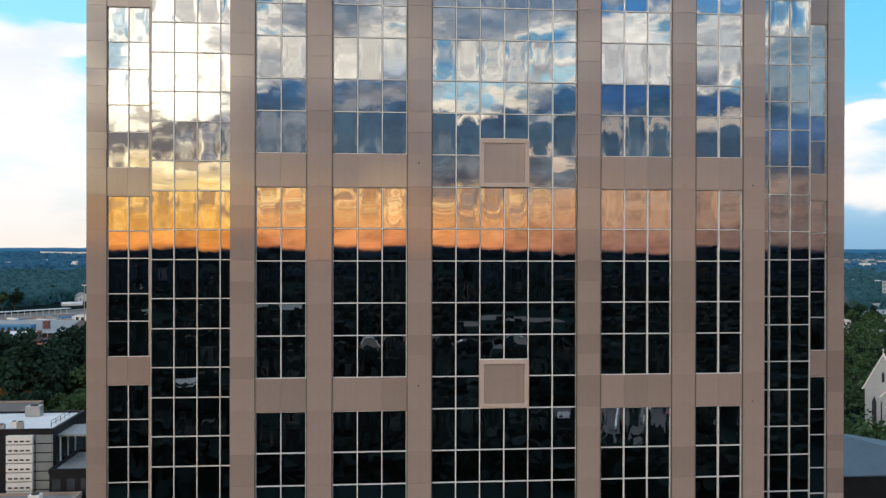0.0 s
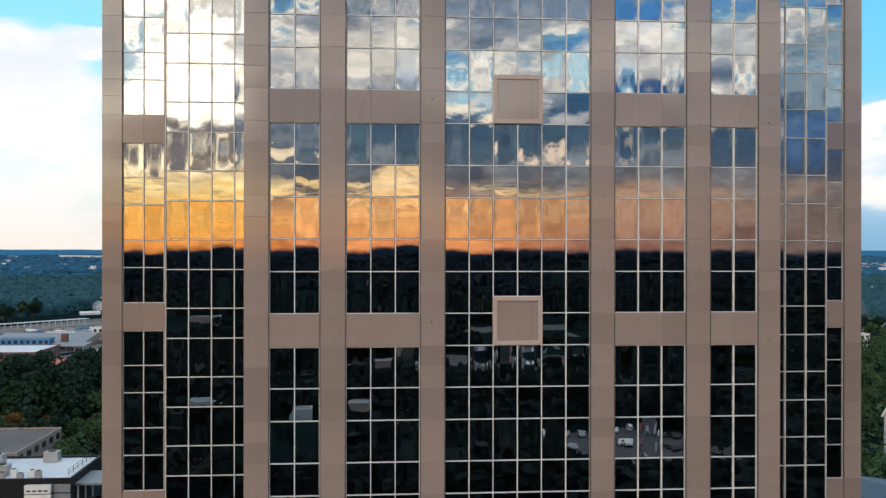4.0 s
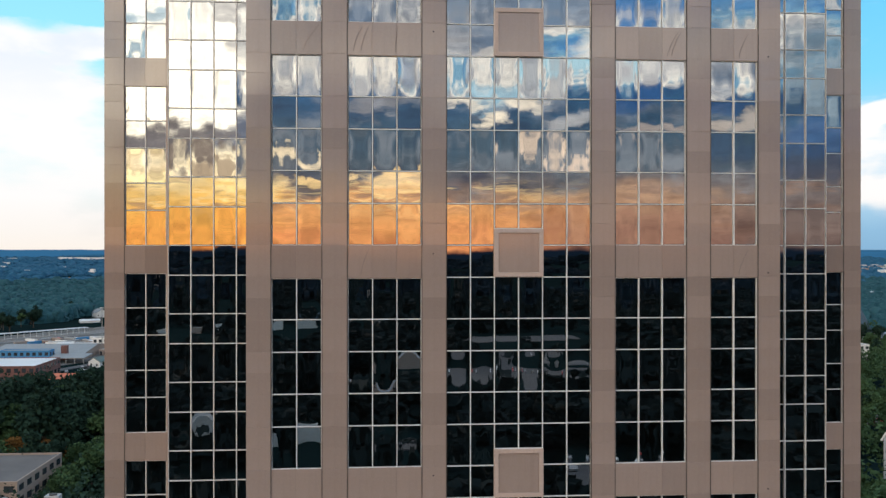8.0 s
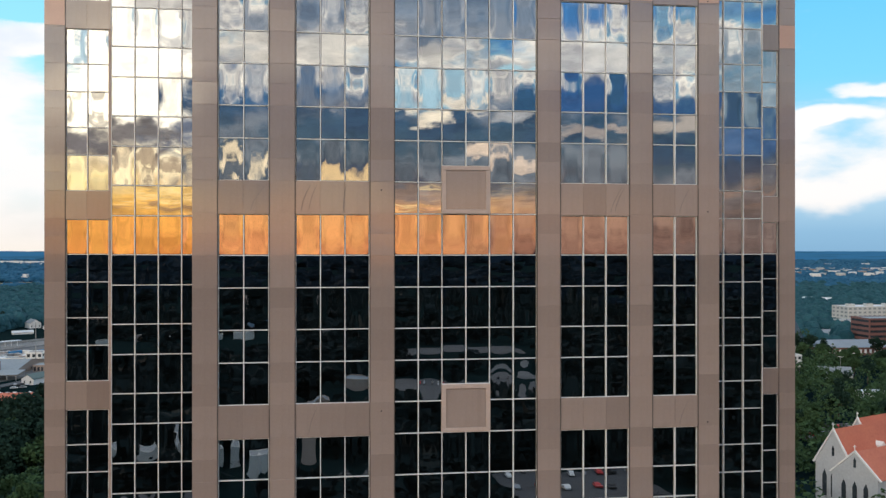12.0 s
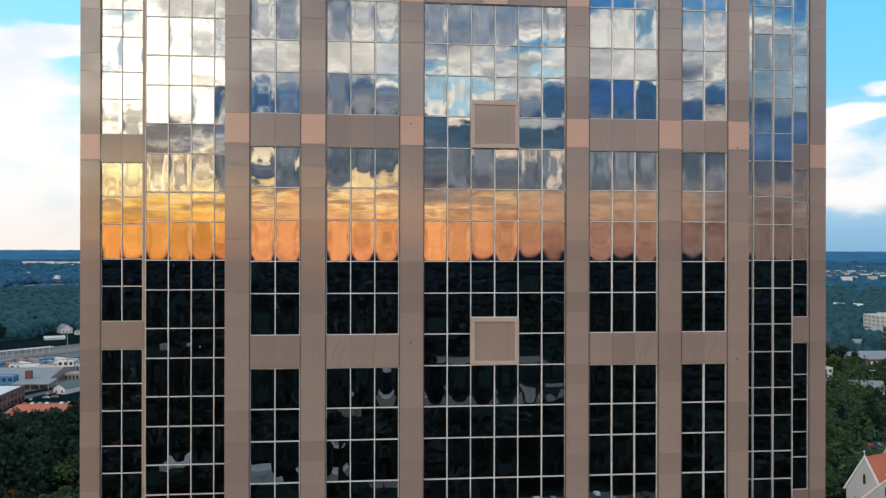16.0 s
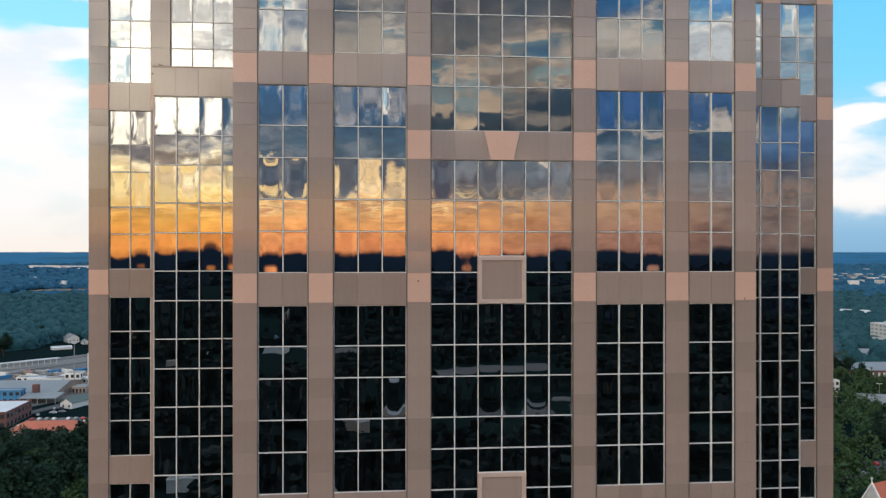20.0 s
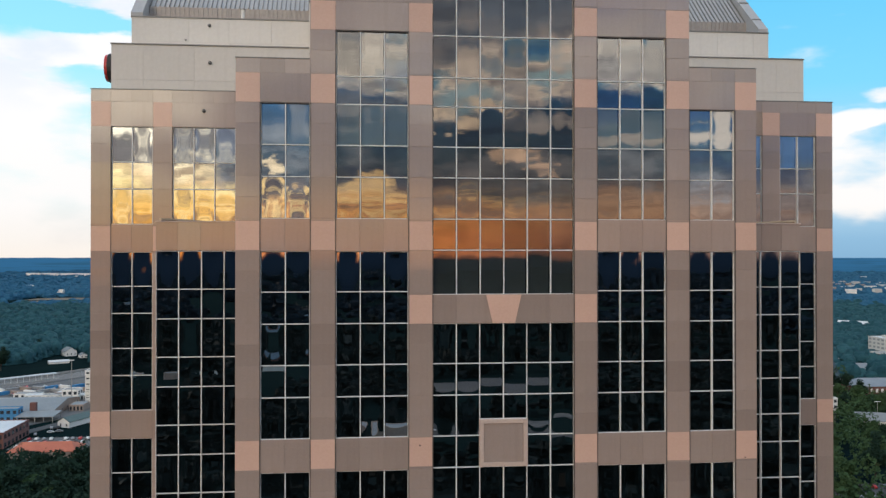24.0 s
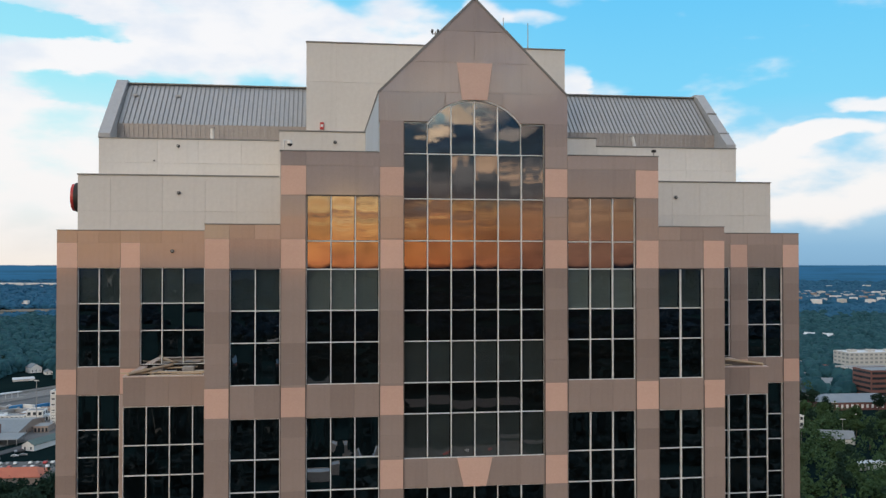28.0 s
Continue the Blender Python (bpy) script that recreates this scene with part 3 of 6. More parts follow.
def mesh_of(name, bm, mat, smooth=False):
    me = bpy.data.meshes.new(name)
    bm.to_mesh(me)
    bm.free()
    me.materials.append(mat)
    if smooth:
        for p in me.polygons:
            p.use_smooth = True
    return me


def part(name, bm, mat, parent=None, label="", smooth=False):
    ob = new(name, bm if isinstance(bm, bpy.types.Mesh) else mesh_of(name, bm, mat, smooth))
    if parent:
        ob.parent = parent
    if label:
        ob["label"] = label
    return ob


def piece(name, me, parent, at):
    ob = new(name, me)
    ob.parent = parent
    ob.location = at
    return ob


def thing(name, label, category, at=(0, 0, 0), group="", kind=""):
    e = new(name)
    e.empty_display_size = 0.5
    e.location = at
    return tagged(e, label, category, group, kind)


GROUND_Z = -68.0
STOREY, MODULE = 3.9, 11.7
SEEN_FROM = -21.0            # below this level the tower is built with joined pieces

# ---- ground ----


def height(x, y):
    d = math.hypot(x, y + 48)
    h = noise.noise((x * 0.0012, y * 0.0012, 0.3)) * 14 * min(1, max(0, (d - 900) / 1500))
    return GROUND_Z + h + max(0, d - 3200) * 0.012


def ground_sheet():
    bm = bmesh.new()
    rings = [0, 60, 130, 220, 340, 480, 650, 850, 1100, 1400, 1750, 2150, 2600, 3100, 3700, 4300, 4800]
    seg = 96
    rows = []
    for r in rings[1:]:
        rows.append([bm.verts.new((r * math.cos(a), r * math.sin(a) - 0, height(r * math.cos(a), r * math.sin(a)))) for a in (2 * math.pi * i / seg for i in range(seg))])
    c = bm.verts.new((0, 0, GROUND_Z))
    for i in range(seg):
        bm.faces.new((c, rows[0][i], rows[0][(i + 1) % seg]))
    for a, b in zip(rows, rows[1:]):
        for i in range(seg):
            bm.faces.new((a[i], b[i], b[(i + 1) % seg], a[(i + 1) % seg]))
    return bm


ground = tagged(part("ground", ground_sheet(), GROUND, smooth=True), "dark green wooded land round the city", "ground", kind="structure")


def slab(name, x0, x1, y0, y1, lift, mat, label, cat):
    return tagged(part(name, box(x0, x1, y0, y1, GROUND_Z - 0.5, GROUND_Z + lift), mat), label, cat, kind="structure")


slab("pavement", -40, 40, -14, 60, 0.15, CONCRETE, "pale concrete plaza round the tower's foot", "pavement")
slab("road", -400, 300, -34, -20, 0.05, ASPHALT, "dark asphalt street in front of the tower", "road")

# ---- the tower ----
tower = thing("office_tower", "brown granite office tower with mirrored glazing and a stepped gable top", "office building", (0, 0, GROUND_Z))


def tpart(name, bm, mat, label=""):
    """A part of the tower, given in world coordinates."""
    ob = part(name, bm, mat, tower, label)
    ob.matrix_parent_inverse = Matrix.Translation((0, 0, -GROUND_Z))
    return ob


rng = random.Random(11)
HALF, XB, XC = 14.3, 19.35, 24.42      # half widths of the front block, the bays and the corner wings
YB, YC, YBACK = 4.75, 10.07, 46.0    # fronts of bays and wings, and the back
TOP_A, TOP_B, EAVE, APEX = 55.27, 59.19, 62.5, 67.7

# solid near-black cores behind the glass: the shade of rooms as colour
tpart("core", box(-HALF + 0.5, HALF - 0.5, 0.55, YC + 2, GROUND_Z, 54.6), ROOM_SHADE, "solid near-black core, painted as room shade behind the glazing")
tpart("core", box(-9.3, 9.3, 0.55, YC + 2, 54.6, 58.6), ROOM_SHADE)
tpart("core", prism([(-4.6, 58.6), (4.6, 58.6), (4.6, 61.9), (0, 66.4), (-4.6, 61.9)], "y", 0.55, 14.0), ROOM_SHADE)
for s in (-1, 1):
    tpart("core", box(s * (HALF - 0.4), s * (XB - 0.302), YB + 0.26, YC + 2, GROUND_Z, 45.4), ROOM_SHADE)
    tpart("core", box(s * (HALF - 0.6), s * (XC - 0.5), YC + 0.5, YBACK - 0.5, GROUND_Z, 54.6), ROOM_SHADE)
tpart("core", box(-HALF + 0.6, HALF - 0.6, YC + 2.0, YBACK - 0.5, GROUND_Z, 54.0), ROOM_SHADE)

RIGHT_JAMBS = (-20.68, -10.43, -5.2, 3.86, 9.06, 13.02, 23.2)


def jamb(x):
    """Fields of glass reach a little past the module line at their right jamb."""
    return x + 0.05 if any(abs(x - e) < 0.035 for e in RIGHT_JAMBS) else x


# glazing
PANE_MESHES = {}


def pane_mesh(w, h, kind, mat, row=0):
    """A slightly pillowed sheet of glass with a rim."""
    key = (round(w, 2), round(h, 2), kind, mat.name, row)
    if key in PANE_MESHES:
        return PANE_MESHES[key]
    # the tall vision panes are dished by their sealed cavity, the low spandrel panes lie nearly flat
    soft_pane, kind = kind > 7, kind % 8
    d, skew, twist = ((-0.0056, 0.2, 0.0), (-0.0046, -0.2, 0.3), (-0.0036, 0.1, -0.4), (-0.0046, 0.3, 0.2), (-0.0030, -0.2, -0.3), (-0.0054, -0.1, 0.2), (-0.0040, 0.3, 0.4), (-0.0047, 0.0, -0.2))[kind]
    # each of a module's three storeys has its own bow: even, full at the head, full at the foot
    skew += (-0.3, 0.15, 0.0)[row]
    d *= (0.8, 0.95, 1.5)[row] * (0.42 if soft_pane else 1.0)
    if h < 1.95:
        d *= 0.16
    elif mat in (GLASS_BRONZE, GLASS_MID):
        d *= 0.38
    n = 10
    verts, faces = [], []
    for j in range(n + 1):
        for i in range(n + 1):
            u, v = 2 * i / n - 1, 2 * j / n - 1
            rise = (1 - ((1 - v) / 2) ** 3) * (1 - 0.4 * ((1 + v) / 2) ** 9) if row == 2 else (1 - abs(v) ** 2.6) * (1 + skew * v)
            b = d * (1 - abs(u) ** 3.6) * rise + d * 0.2 * twist * u * v + d * 0.1 * math.sin(2.6 * v + kind) * (1 - u * u)
            verts.append((u * w / 2, -b, v * h / 2))
    for j in range(n):
        for i in range(n):
            a = j * (n + 1) + i
            faces.append((a, a + 1, a + n + 2, a + n + 1))
    base = len(verts)
    for yy in (0.0005, 0.012):
        verts += [(-w / 2, yy, -h / 2), (w / 2, yy, -h / 2), (w / 2, yy, h / 2), (-w / 2, yy, h / 2)]
    for i in range(4):
        faces.append((base + i, base + 4 + i, base + 4 + (i + 1) % 4, base + (i + 1) % 4))
    me = bpy.data.meshes.new("pane")
    me.from_pydata(verts, [], faces)
    me.materials.append(mat)
    for p in me.polygons[:n * n]:
        p.use_smooth = True
    PANE_MESHES[key] = me
    return me


BAR_MESHES = {}


def bar_mesh(name, sx, sy, sz, cap):
    """A glazing bar, with a raised cap along its face where it stands upright."""
    key = (name, round(sx, 3), round(sz, 3))
    if key not in BAR_MESHES:
        bm = bmesh.new()
        add_box(bm, -sx / 2, sx / 2, 0, sy, -sz / 2, sz / 2)
        if cap:
            f = min(bm.faces, key=lambda q: q.calc_center_median().y)
            r = bmesh.ops.inset_region(bm, faces=[f], thickness=sx * 0.22)
            bmesh.ops.translate(bm, verts=f.verts[:], vec=(0, -0.03, 0))
        BAR_MESHES[key] = mesh_of(name, bm, ALU)
    return BAR_MESHES[key]


def ring(x0, x1, z0, z1, y0, y1, w, sill, head):
    """A rectangular frame as one piece."""
    bm = bmesh.new()
    lo, hi = w if sill else 0.012, w if head else 0.012
    out = ((x0, z0), (x1, z0), (x1, z1), (x0, z1))
    inn = ((x0 + w, z0 + lo), (x1 - w, z0 + lo), (x1 - w, z1 - hi), (x0 + w, z1 - hi))
    v = [[bm.verts.new((x, y, z)) for x, z in pts] for y, pts in ((y0, out), (y0, inn), (y1, inn), (y1, out))]
    for k in range(4):
        for i in range(4):
            j = (i + 1) % 4
            bm.faces.new((v[k][i], v[k][j], v[(k + 1) % 4][j], v[(k + 1) % 4][i]))
    return bm


def window(x0, x1, zs, cols, y, mat, bar=0.047, label="", blinds=(), blind=BLIND, sill=True, head=True, sides=True):
    """A glazed field: an outer frame, upright and level bars, and one sheet of glass in every cell."""
    x0, x1 = jamb(x0), jamb(x1)
    step = (x1 - x0) / cols
    rows = len(zs) - 1
    win = tpart("window", ring(x0, x1, zs[0], zs[-1], y + 0.02, y + 0.2, bar * 0.55 if sides else 0.012, sill, head), ALU, label)
    for i in range(0 if not sides else 1, cols + 1 if not sides else cols):
        if 0 < i < cols:
            piece("mullion", bar_mesh("mullion", bar, 0.17, zs[-1] - zs[0] - 0.02, True), win, (x0 + i * step, y + 0.015, (zs[0] + zs[-1]) / 2))
    for j in range(1, rows):
        piece("transom", bar_mesh("transom", x1 - x0 - 0.02, 0.15, bar, False), win, ((x0 + x1) / 2, y + 0.032, zs[j]))
    if not sill and rows:
        piece("transom", bar_mesh("transom", x1 - x0 - 0.02, 0.15, bar, False), win, ((x0 + x1) / 2, y + 0.032, zs[0]))
    deep = zs[-1] > SEEN_FROM
    stuff = []
    for j in range(rows):
        h = zs[j + 1] - zs[j]
        for i in range(cols):
            c = (x0 + (i + 0.5) * step, y + 0.1, (zs[j] + zs[j + 1]) / 2)
            if deep:
                ob = piece("pane", pane_mesh(step - bar - 0.045, h - bar - 0.045, rng.randrange(8) + (8 if rng.random() < (0.8 if c[0] > 9 else 0.2) else 0), mat, int(3 * ((c[2] / MODULE) % 1.0))), win, c)
                ob.rotation_euler = (radians(rng.gauss(0, 0.06)), 0, radians(rng.gauss(0, 0.08)))
            else:
                stuff.append((c, step - 0.03, h - 0.03))
    if stuff:
        bm = bmesh.new()
        for (cx, cy, cz), w, h in stuff:
            add_box(bm, cx - w / 2, cx + w / 2, cy, cy + 0.012, cz - h / 2, cz + h / 2)
        part("panes", bm, mat, win)["kind"] = "stuff"
    for i, j, drop in blinds:
        z1 = zs[j + 1]
        piece("blind", mesh_of("blind", box(-step / 2 + 0.06, step / 2 - 0.06, -0.01, 0.01, -(zs[j + 1] - zs[j]) * drop, 0), blind), win, (x0 + (i + 0.5) * step, y + 0.32, z1))
    return win


# stone cladding
PANEL_MESHES = {}


def panel_mesh(w, h, mat, thick=0.05):
    key = (round(w, 3), round(h, 3), mat.name, thick)
    if key not in PANEL_MESHES:
        bm = bmesh.new()
        a, b, c = w / 2 - 0.005, h / 2 - 0.005, 0.004
        front = [bm.verts.new((sx * (a - c), -thick, sz * (b - c))) for sx, sz in ((-1, -1), (1, -1), (1, 1), (-1, 1))]
        rim = [bm.verts.new((sx * a, -thick + c, sz * b)) for sx, sz in ((-1, -1), (1, -1), (1, 1), (-1, 1))]
        back = [bm.verts.new((sx * a, 0, sz * b)) for sx, sz in ((-1, -1), (1, -1), (1, 1), (-1, 1))]
        bm.faces.new(front)
        for i in range(4):
            k = (i + 1) % 4
            bm.faces.new((rim[i], rim[k], front[k], front[i]))
            bm.faces.new((back[i], back[k], rim[k], rim[i]))
        PANEL_MESHES[key] = mesh_of("granite_panel", bm, mat)
    return PANEL_MESHES[key]


def joints(z0, z1):
    """Levels of the stone joints between two heights: three courses a storey."""
    out = [z0]
    n = math.floor(z0 / STOREY) - 1
    while n * STOREY < z1 + STOREY:
        for d in (0.0, 1.15, 2.22):
            z = n * STOREY + d
            if z0 + 0.3 < z < z1 - 0.3:
                out.append(z)
        n += 1
    return sorted(out) + [z1]


def cladding(name, x0, x1, y, z0, z1, levels, xs=None, pink=(), mats=None, deep=0.45):
    """A stone-clad strip: a dark backing with panels set proud of it. pink: heights whose panel is pink."""
    x0, x1 = jamb(min(x0, x1)), jamb(max(x0, x1))
    xs = [jamb(x) for x in xs] if xs else None
    back = tpart(name, box(x0 + 0.004, x1 - 0.004, y + 0.017, y + deep, z0, z1), JOINT)
    xs = xs or [x0, x1]
    stuff = bmesh.new()
    for za, zb in zip(levels, levels[1:]):
        for xa, xb in zip(xs, xs[1:]):
            mid = (za + zb) / 2
            mat = PINK if any(abs(mid - p) < 0.5 for p in pink) else GRANITE
            if mid > SEEN_FROM:
                ob = piece("granite_panel", panel_mesh(xb - xa, zb - za, mat), back, ((xa + xb) / 2, y + 0.05 + rng.uniform(-0.004, 0.004), mid))
                ob.rotation_euler = (radians(rng.gauss(0, 0.25)), 0, radians(rng.gauss(0, 0.25)))
            else:
                add_box(stuff, xa + 0.007, xb - 0.007, y, y + 0.05, za + 0.007, zb - 0.007)
    if stuff.faces:
        part("granite_panels", stuff, GRANITE_FLAT, back)["kind"] = "stuff"
    else:
        stuff.free()
    return back


def with_pink(levels, pink):
    """Joints cleared round the pink squares so that each square is one panel."""
    keep = [z for z in levels if not any(p - 0.85 < z < p + 0.85 for p in pink)]
    return sorted(keep + [p - 0.78 for p in pink] + [p + 0.78 for p in pink])


LOW = GROUND_Z
S3, S4 = 34.3, 45.9                 # centres of the two bands with pink squares
KEY = 41.95                         # the keystone band
for s in (-1, 1):
    # pilasters of the front block, from the outside in
    outer = [S3, S4, 53.73]
    cladding("pilaster", s * 13.02, s * HALF, 0.0, LOW, 54.5, with_pink(joints(LOW, 54.5), outer), pink=outer)
    middle = [S3, S4, 53.73, 57.64]
    cladding("pilaster", s * 9.06, s * 10.43, 0.0, LOW, 58.43, with_pink(joints(LOW, 58.42), middle), pink=middle)
    inner = [S3, KEY, S4, 53.73, 57.64]
    cladding("pilaster", s * 3.86, s * 5.2, 0.0, LOW, 60.9, with_pink(joints(LOW, 60.9), inner), pink=inner)
    # wing corner pilaster
    wing = [S3, S4, 53.73]
    cladding("pilaster", s * 23.2, s * XC, YC, LOW, 54.5, with_pink(joints(LOW, 54.5), wing), pink=wing)
    cladding("pilaster", s * 19.45, s * 20.68, YC, 45.15, 54.5, with_pink(joints(45.15, 54.5), [S4, 53.73]), pink=[S4, 53.73])
    # parapets
    cladding("parapet", s * 10.43, s * 13.02, 0.0, 52.95, 54.5, [52.95, 54.5], sorted([s * 13.02, s * 10.43]))
    cladding("parapet", s * 10.43, s * HALF, 0.0, 54.5, TOP_A, [54.5, TOP_A], sorted([s * HALF, s * 13.02, s * 11.72, s * 10.43]))
    cladding("parapet", s * 5.2, s * 9.06, 0.0, 56.88, 58.43, [56.88, 58.43], sorted([s * 9.06, s * 5.2]))
    cladding("parapet", s * 5.2, s * 10.43, 0.0, 58.43, TOP_B, [58.43, TOP_B], sorted([s * 10.43, s * 9.06, s * 5.2]))
    cladding("parapet", s * 20.68, s * 23.2, YC, 52.95, 54.5, [52.95, 54.5], sorted([s * 23.2, s * 20.68]))
    cladding("parapet", s * 14.3, s * 19.45, YC, 52.95, 54.5, [52.95, 54.5], sorted([s * 19.45, s * 14.3]))
    cladding("parapet", s * 14.3, s * XC, YC, 54.5, TOP_A, [54.5, TOP_A], sorted([s * XC, s * 23.2, s * 21.94, s * 20.68, s * 19.45, s * 18.16, s * 16.87, s * 15.58, s * 14.3]))
    cladding("pilaster", s * 14.3, s * 15.5, YC, 46.9, 52.95, joints(46.9, 52.95))
    # the bay's parapet in front of the terrace
    cladding("terrace_parapet", s * HALF, s * XB, YB, 45.12, 46.77, [45.12, 46.77], sorted([s * HALF, s * 15.55, s * 16.84, s * 18.12, s * XB]), deep=0.35)
    tpart("coping", box(s * (HALF + 0.01), s * (XB + 0.03), YB - 0.04, YB + 0.4, 46.77, 46.83, 0.01), PALE_TRIM)
    tpart("terrace_parapet", box(s * (XB - 0.35), s * (XB + 0.0), YB + 0.36, YC, 45.0, 46.77), GRANITE_FLAT)
    tpart("coping", box(s * (XB - 0.4), s * (XB + 0.03), YB + 0.41, YC - 0.01, 46.771, 46.83, 0.01), PALE_TRIM)
    tpart("terrace_floor", box(s * (HALF + 0.01), s * (XB - 0.36), YB + 0.36, YC + 0.04, 45.4, 46.05), ROOF_FLAT)
    # side walls of the steps
    tpart("side_wall", box(s * (HALF - 0.35), s * HALF, 0.46, YC + 0.04, LOW, 54.5), GRANITE_FLAT)
    # filler inside the bay's edge, room shade painted near-black
    tpart("core", box(s * (XB - 0.3), s * (XB - 0.012), YB + 0.262, YB + 0.49, LOW, 44.98), ROOM_SHADE)
    tpart("side_wall", box(s * (XB - 0.3), s * XB, YB + 0.5, YC + 0.04, LOW, 44.99), GRANITE_FLAT)
    tpart("side_wall", box(s * 19.45, s * 20.66, YC + 0.06, YC + 0.46, LOW, 45.14), GRANITE_FLAT)
    tpart("side_wall", box(s * (XC - 0.35), s * XC, YC + 0.46, YBACK, LOW, TOP_A), GRANITE_FLAT)
    tpart("side_wall", box(s * (10.43 - 0.35), s * 10.43, 0.46, 14.5, TOP_A - 1, TOP_B), GRANITE_FLAT)
    tpart("coping", box(s * 10.44, s * (HALF + 0.02), -0.03, 0.5, TOP_A + 0.001, TOP_A + 0.05, 0.01), COPING)
    tpart("coping", box(s * 5.21, s * 10.46, -0.03, 0.5, TOP_B + 0.001, TOP_B + 0.05, 0.01), COPING)
    tpart("coping", box(s * (HALF + 0.03), s * (XC + 0.03), YC - 0.03, YC + 0.5, TOP_A + 0.001, TOP_A + 0.05, 0.01), COPING)
    tpart("flat_roof", box(s * 10.44, s * (HALF - 0.36), 0.46, 14.6, 54.6, 54.9), ROOF_FLAT)
    tpart("flat_roof", box(s * HALF, s * (XC - 0.36), YC + 0.46, 14.6, 54.6, 54.9), ROOF_FLAT)
    tpart("flat_roof", box(s * 5.2, s * 10.07, 0.46, 14.5, 58.5, 58.8), ROOF_FLAT)
tpart("back_wall", box(-XC + 0.36, XC - 0.36, YBACK - 0.4, YBACK, LOW, TOP_A), GRANITE_FLAT)

# spandrel bands and windows, three storeys by three storeys
for k in range(-5, 5):
    zt = k * MODULE
    if zt - MODULE < LOW - 6:
        continue
    zs = [zt - 11.7, zt - 9.5, zt - 7.8, zt - 5.6, zt - 3.9, zt - 1.75]
    zs = [max(z, LOW + 0.2 + 0.01 * i) for i, z in enumerate(zs)]
    for s in (-1, 1):
        for xa, xb, cols in ((10.43, 13.02, 2), (5.2, 9.06, 3)):
            a, b = min(s * xa, s * xb), max(s * xa, s * xb)
            cladding("spandrel", a, b, 0.02, zt - 1.75, zt, [zt - 1.75, zt], [a + (b - a) * i / cols for i in range(cols + 1)])
            window(a + 0.03, b - 0.03, zs, cols, 0.07, GLASS)
        a, b = min(s * 20.68, s * 23.2), max(s * 20.68, s * 23.2)
        cladding("spandrel", min(s * 19.45, s * 23.2), max(s * 19.45, s * 23.2), YC + 0.02, zt - 1.75, zt, [zt - 1.75, zt], sorted([s * 23.2, s * 21.94, s * 20.68, s * 19.45]) if k < 4 else sorted([s * 23.2, s * 21.94, s * 20.68]))
        window(a + 0.03, b - 0.03, zs, 2, YC + 0.07, GLASS)

for k in range(-5, 5):
    zt = k * MODULE
    # glazed bays run past the bands
    zs = [zt - 11.7, zt - 9.5, zt - 7.8, zt - 5.6, zt - 3.9, zt - 1.7] + ([zt] if k < 4 else [])
    zs = [z for z in zs if z > LOW]
    for s in (-1, 1):
        window(min(s * 14.24, s * XB), max(s * 14.24, s * XB), zs, 4, YB + 0.02, GLASS, sill=k == -5, head=k == 4)
    # the middle field, with a framed stone square at each band
    if -5 < k < 4:
        zs = [zt - 7.8, zt - 5.6, zt - 3.9, zt - 1.7, zt, zt + 2.2, zt + 3.9] + ([41.17] if k == 3 else [])
        for s in (-1, 1):
            window(min(s * 3.86, s * 1.287), max(s * 3.86, s * 1.287), zs, 2, 0.07, GLASS, sill=k == -4, head=k == 3)
        window(-1.287, 1.287, zs[:4], 2, 0.07, GLASS, sill=k == -4, head=False, sides=False)
        window(-1.287, 1.287, [zt + 0.88] + zs[5:], 2, 0.07, GLASS, sill=False, sides=False)
    if -5 < k < 4:
        sq = tpart("square_panel", joined(box(-1.32, 1.32, -0.02, 0.3, zt - 1.68, zt - 1.45, 0.015), box(-1.32, 1.32, -0.02, 0.3, zt + 0.65, zt + 0.88, 0.015), box(-1.32, -1.09, -0.018, 0.3, zt - 1.449, zt + 0.649, 0.015), box(1.09, 1.32, -0.018, 0.3, zt - 1.449, zt + 0.649, 0.015)), PALE_TRIM, "pale stone border round a brown granite square")
        piece("granite_panel", panel_mesh(2.18, 2.09, GRANITE), sq, (0, 0.09, zt - 0.4))

# ---- the stepped top ----
ROW_TOP = [46.8, 49.03, 50.72, 52.95]
for s in (-1, 1):
    a, b = min(s * 10.43, s * 13.02), max(s * 10.43, s * 13.02)
    window(a + 0.03, b - 0.03, ROW_TOP, 2, 0.07, GLASS, blinds=[(i, 2, 1.0) for i in range(2)])
    a, b = min(s * 5.2, s * 9.06), max(s * 5.2, s * 9.06)
    window(a + 0.03, b - 0.03, [46.8, 49.03, 50.72, 52.92, 54.42, 56.88], 3, 0.07, GLASS_MID, blinds=[(i, 2, 1.0) for i in range(3)])
    a, b = min(s * 20.68, s * 23.2), max(s * 20.68, s * 23.2)
    window(a + 0.03, b - 0.03, ROW_TOP, 2, YC + 0.07, GLASS, blinds=[(i, 2, 1.0) for i in range(2)])
    a, b = min(s * 15.5, s * 19.45), max(s * 15.5, s * 19.45)
    window(a + 0.03, b - 0.03, [46.9] + ROW_TOP[1:], 3, YC + 0.07, GLASS, blinds=[(i, 2, 1.0) for i in range(3)])

# keystone band across the middle field
band = cladding("spandrel", -3.86, 3.86, 0.02, 41.17, 42.73, [41.17, 42.73], [-3.86, -2.57, -0.8, 0.8, 2.57, 3.86])
tpart("keystone", prism([(-0.62, 41.18), (0.62, 41.18), (0.97, 42.72), (-0.97, 42.72)], "y", -0.035, 0.3), PINK, "pink granite keystone")

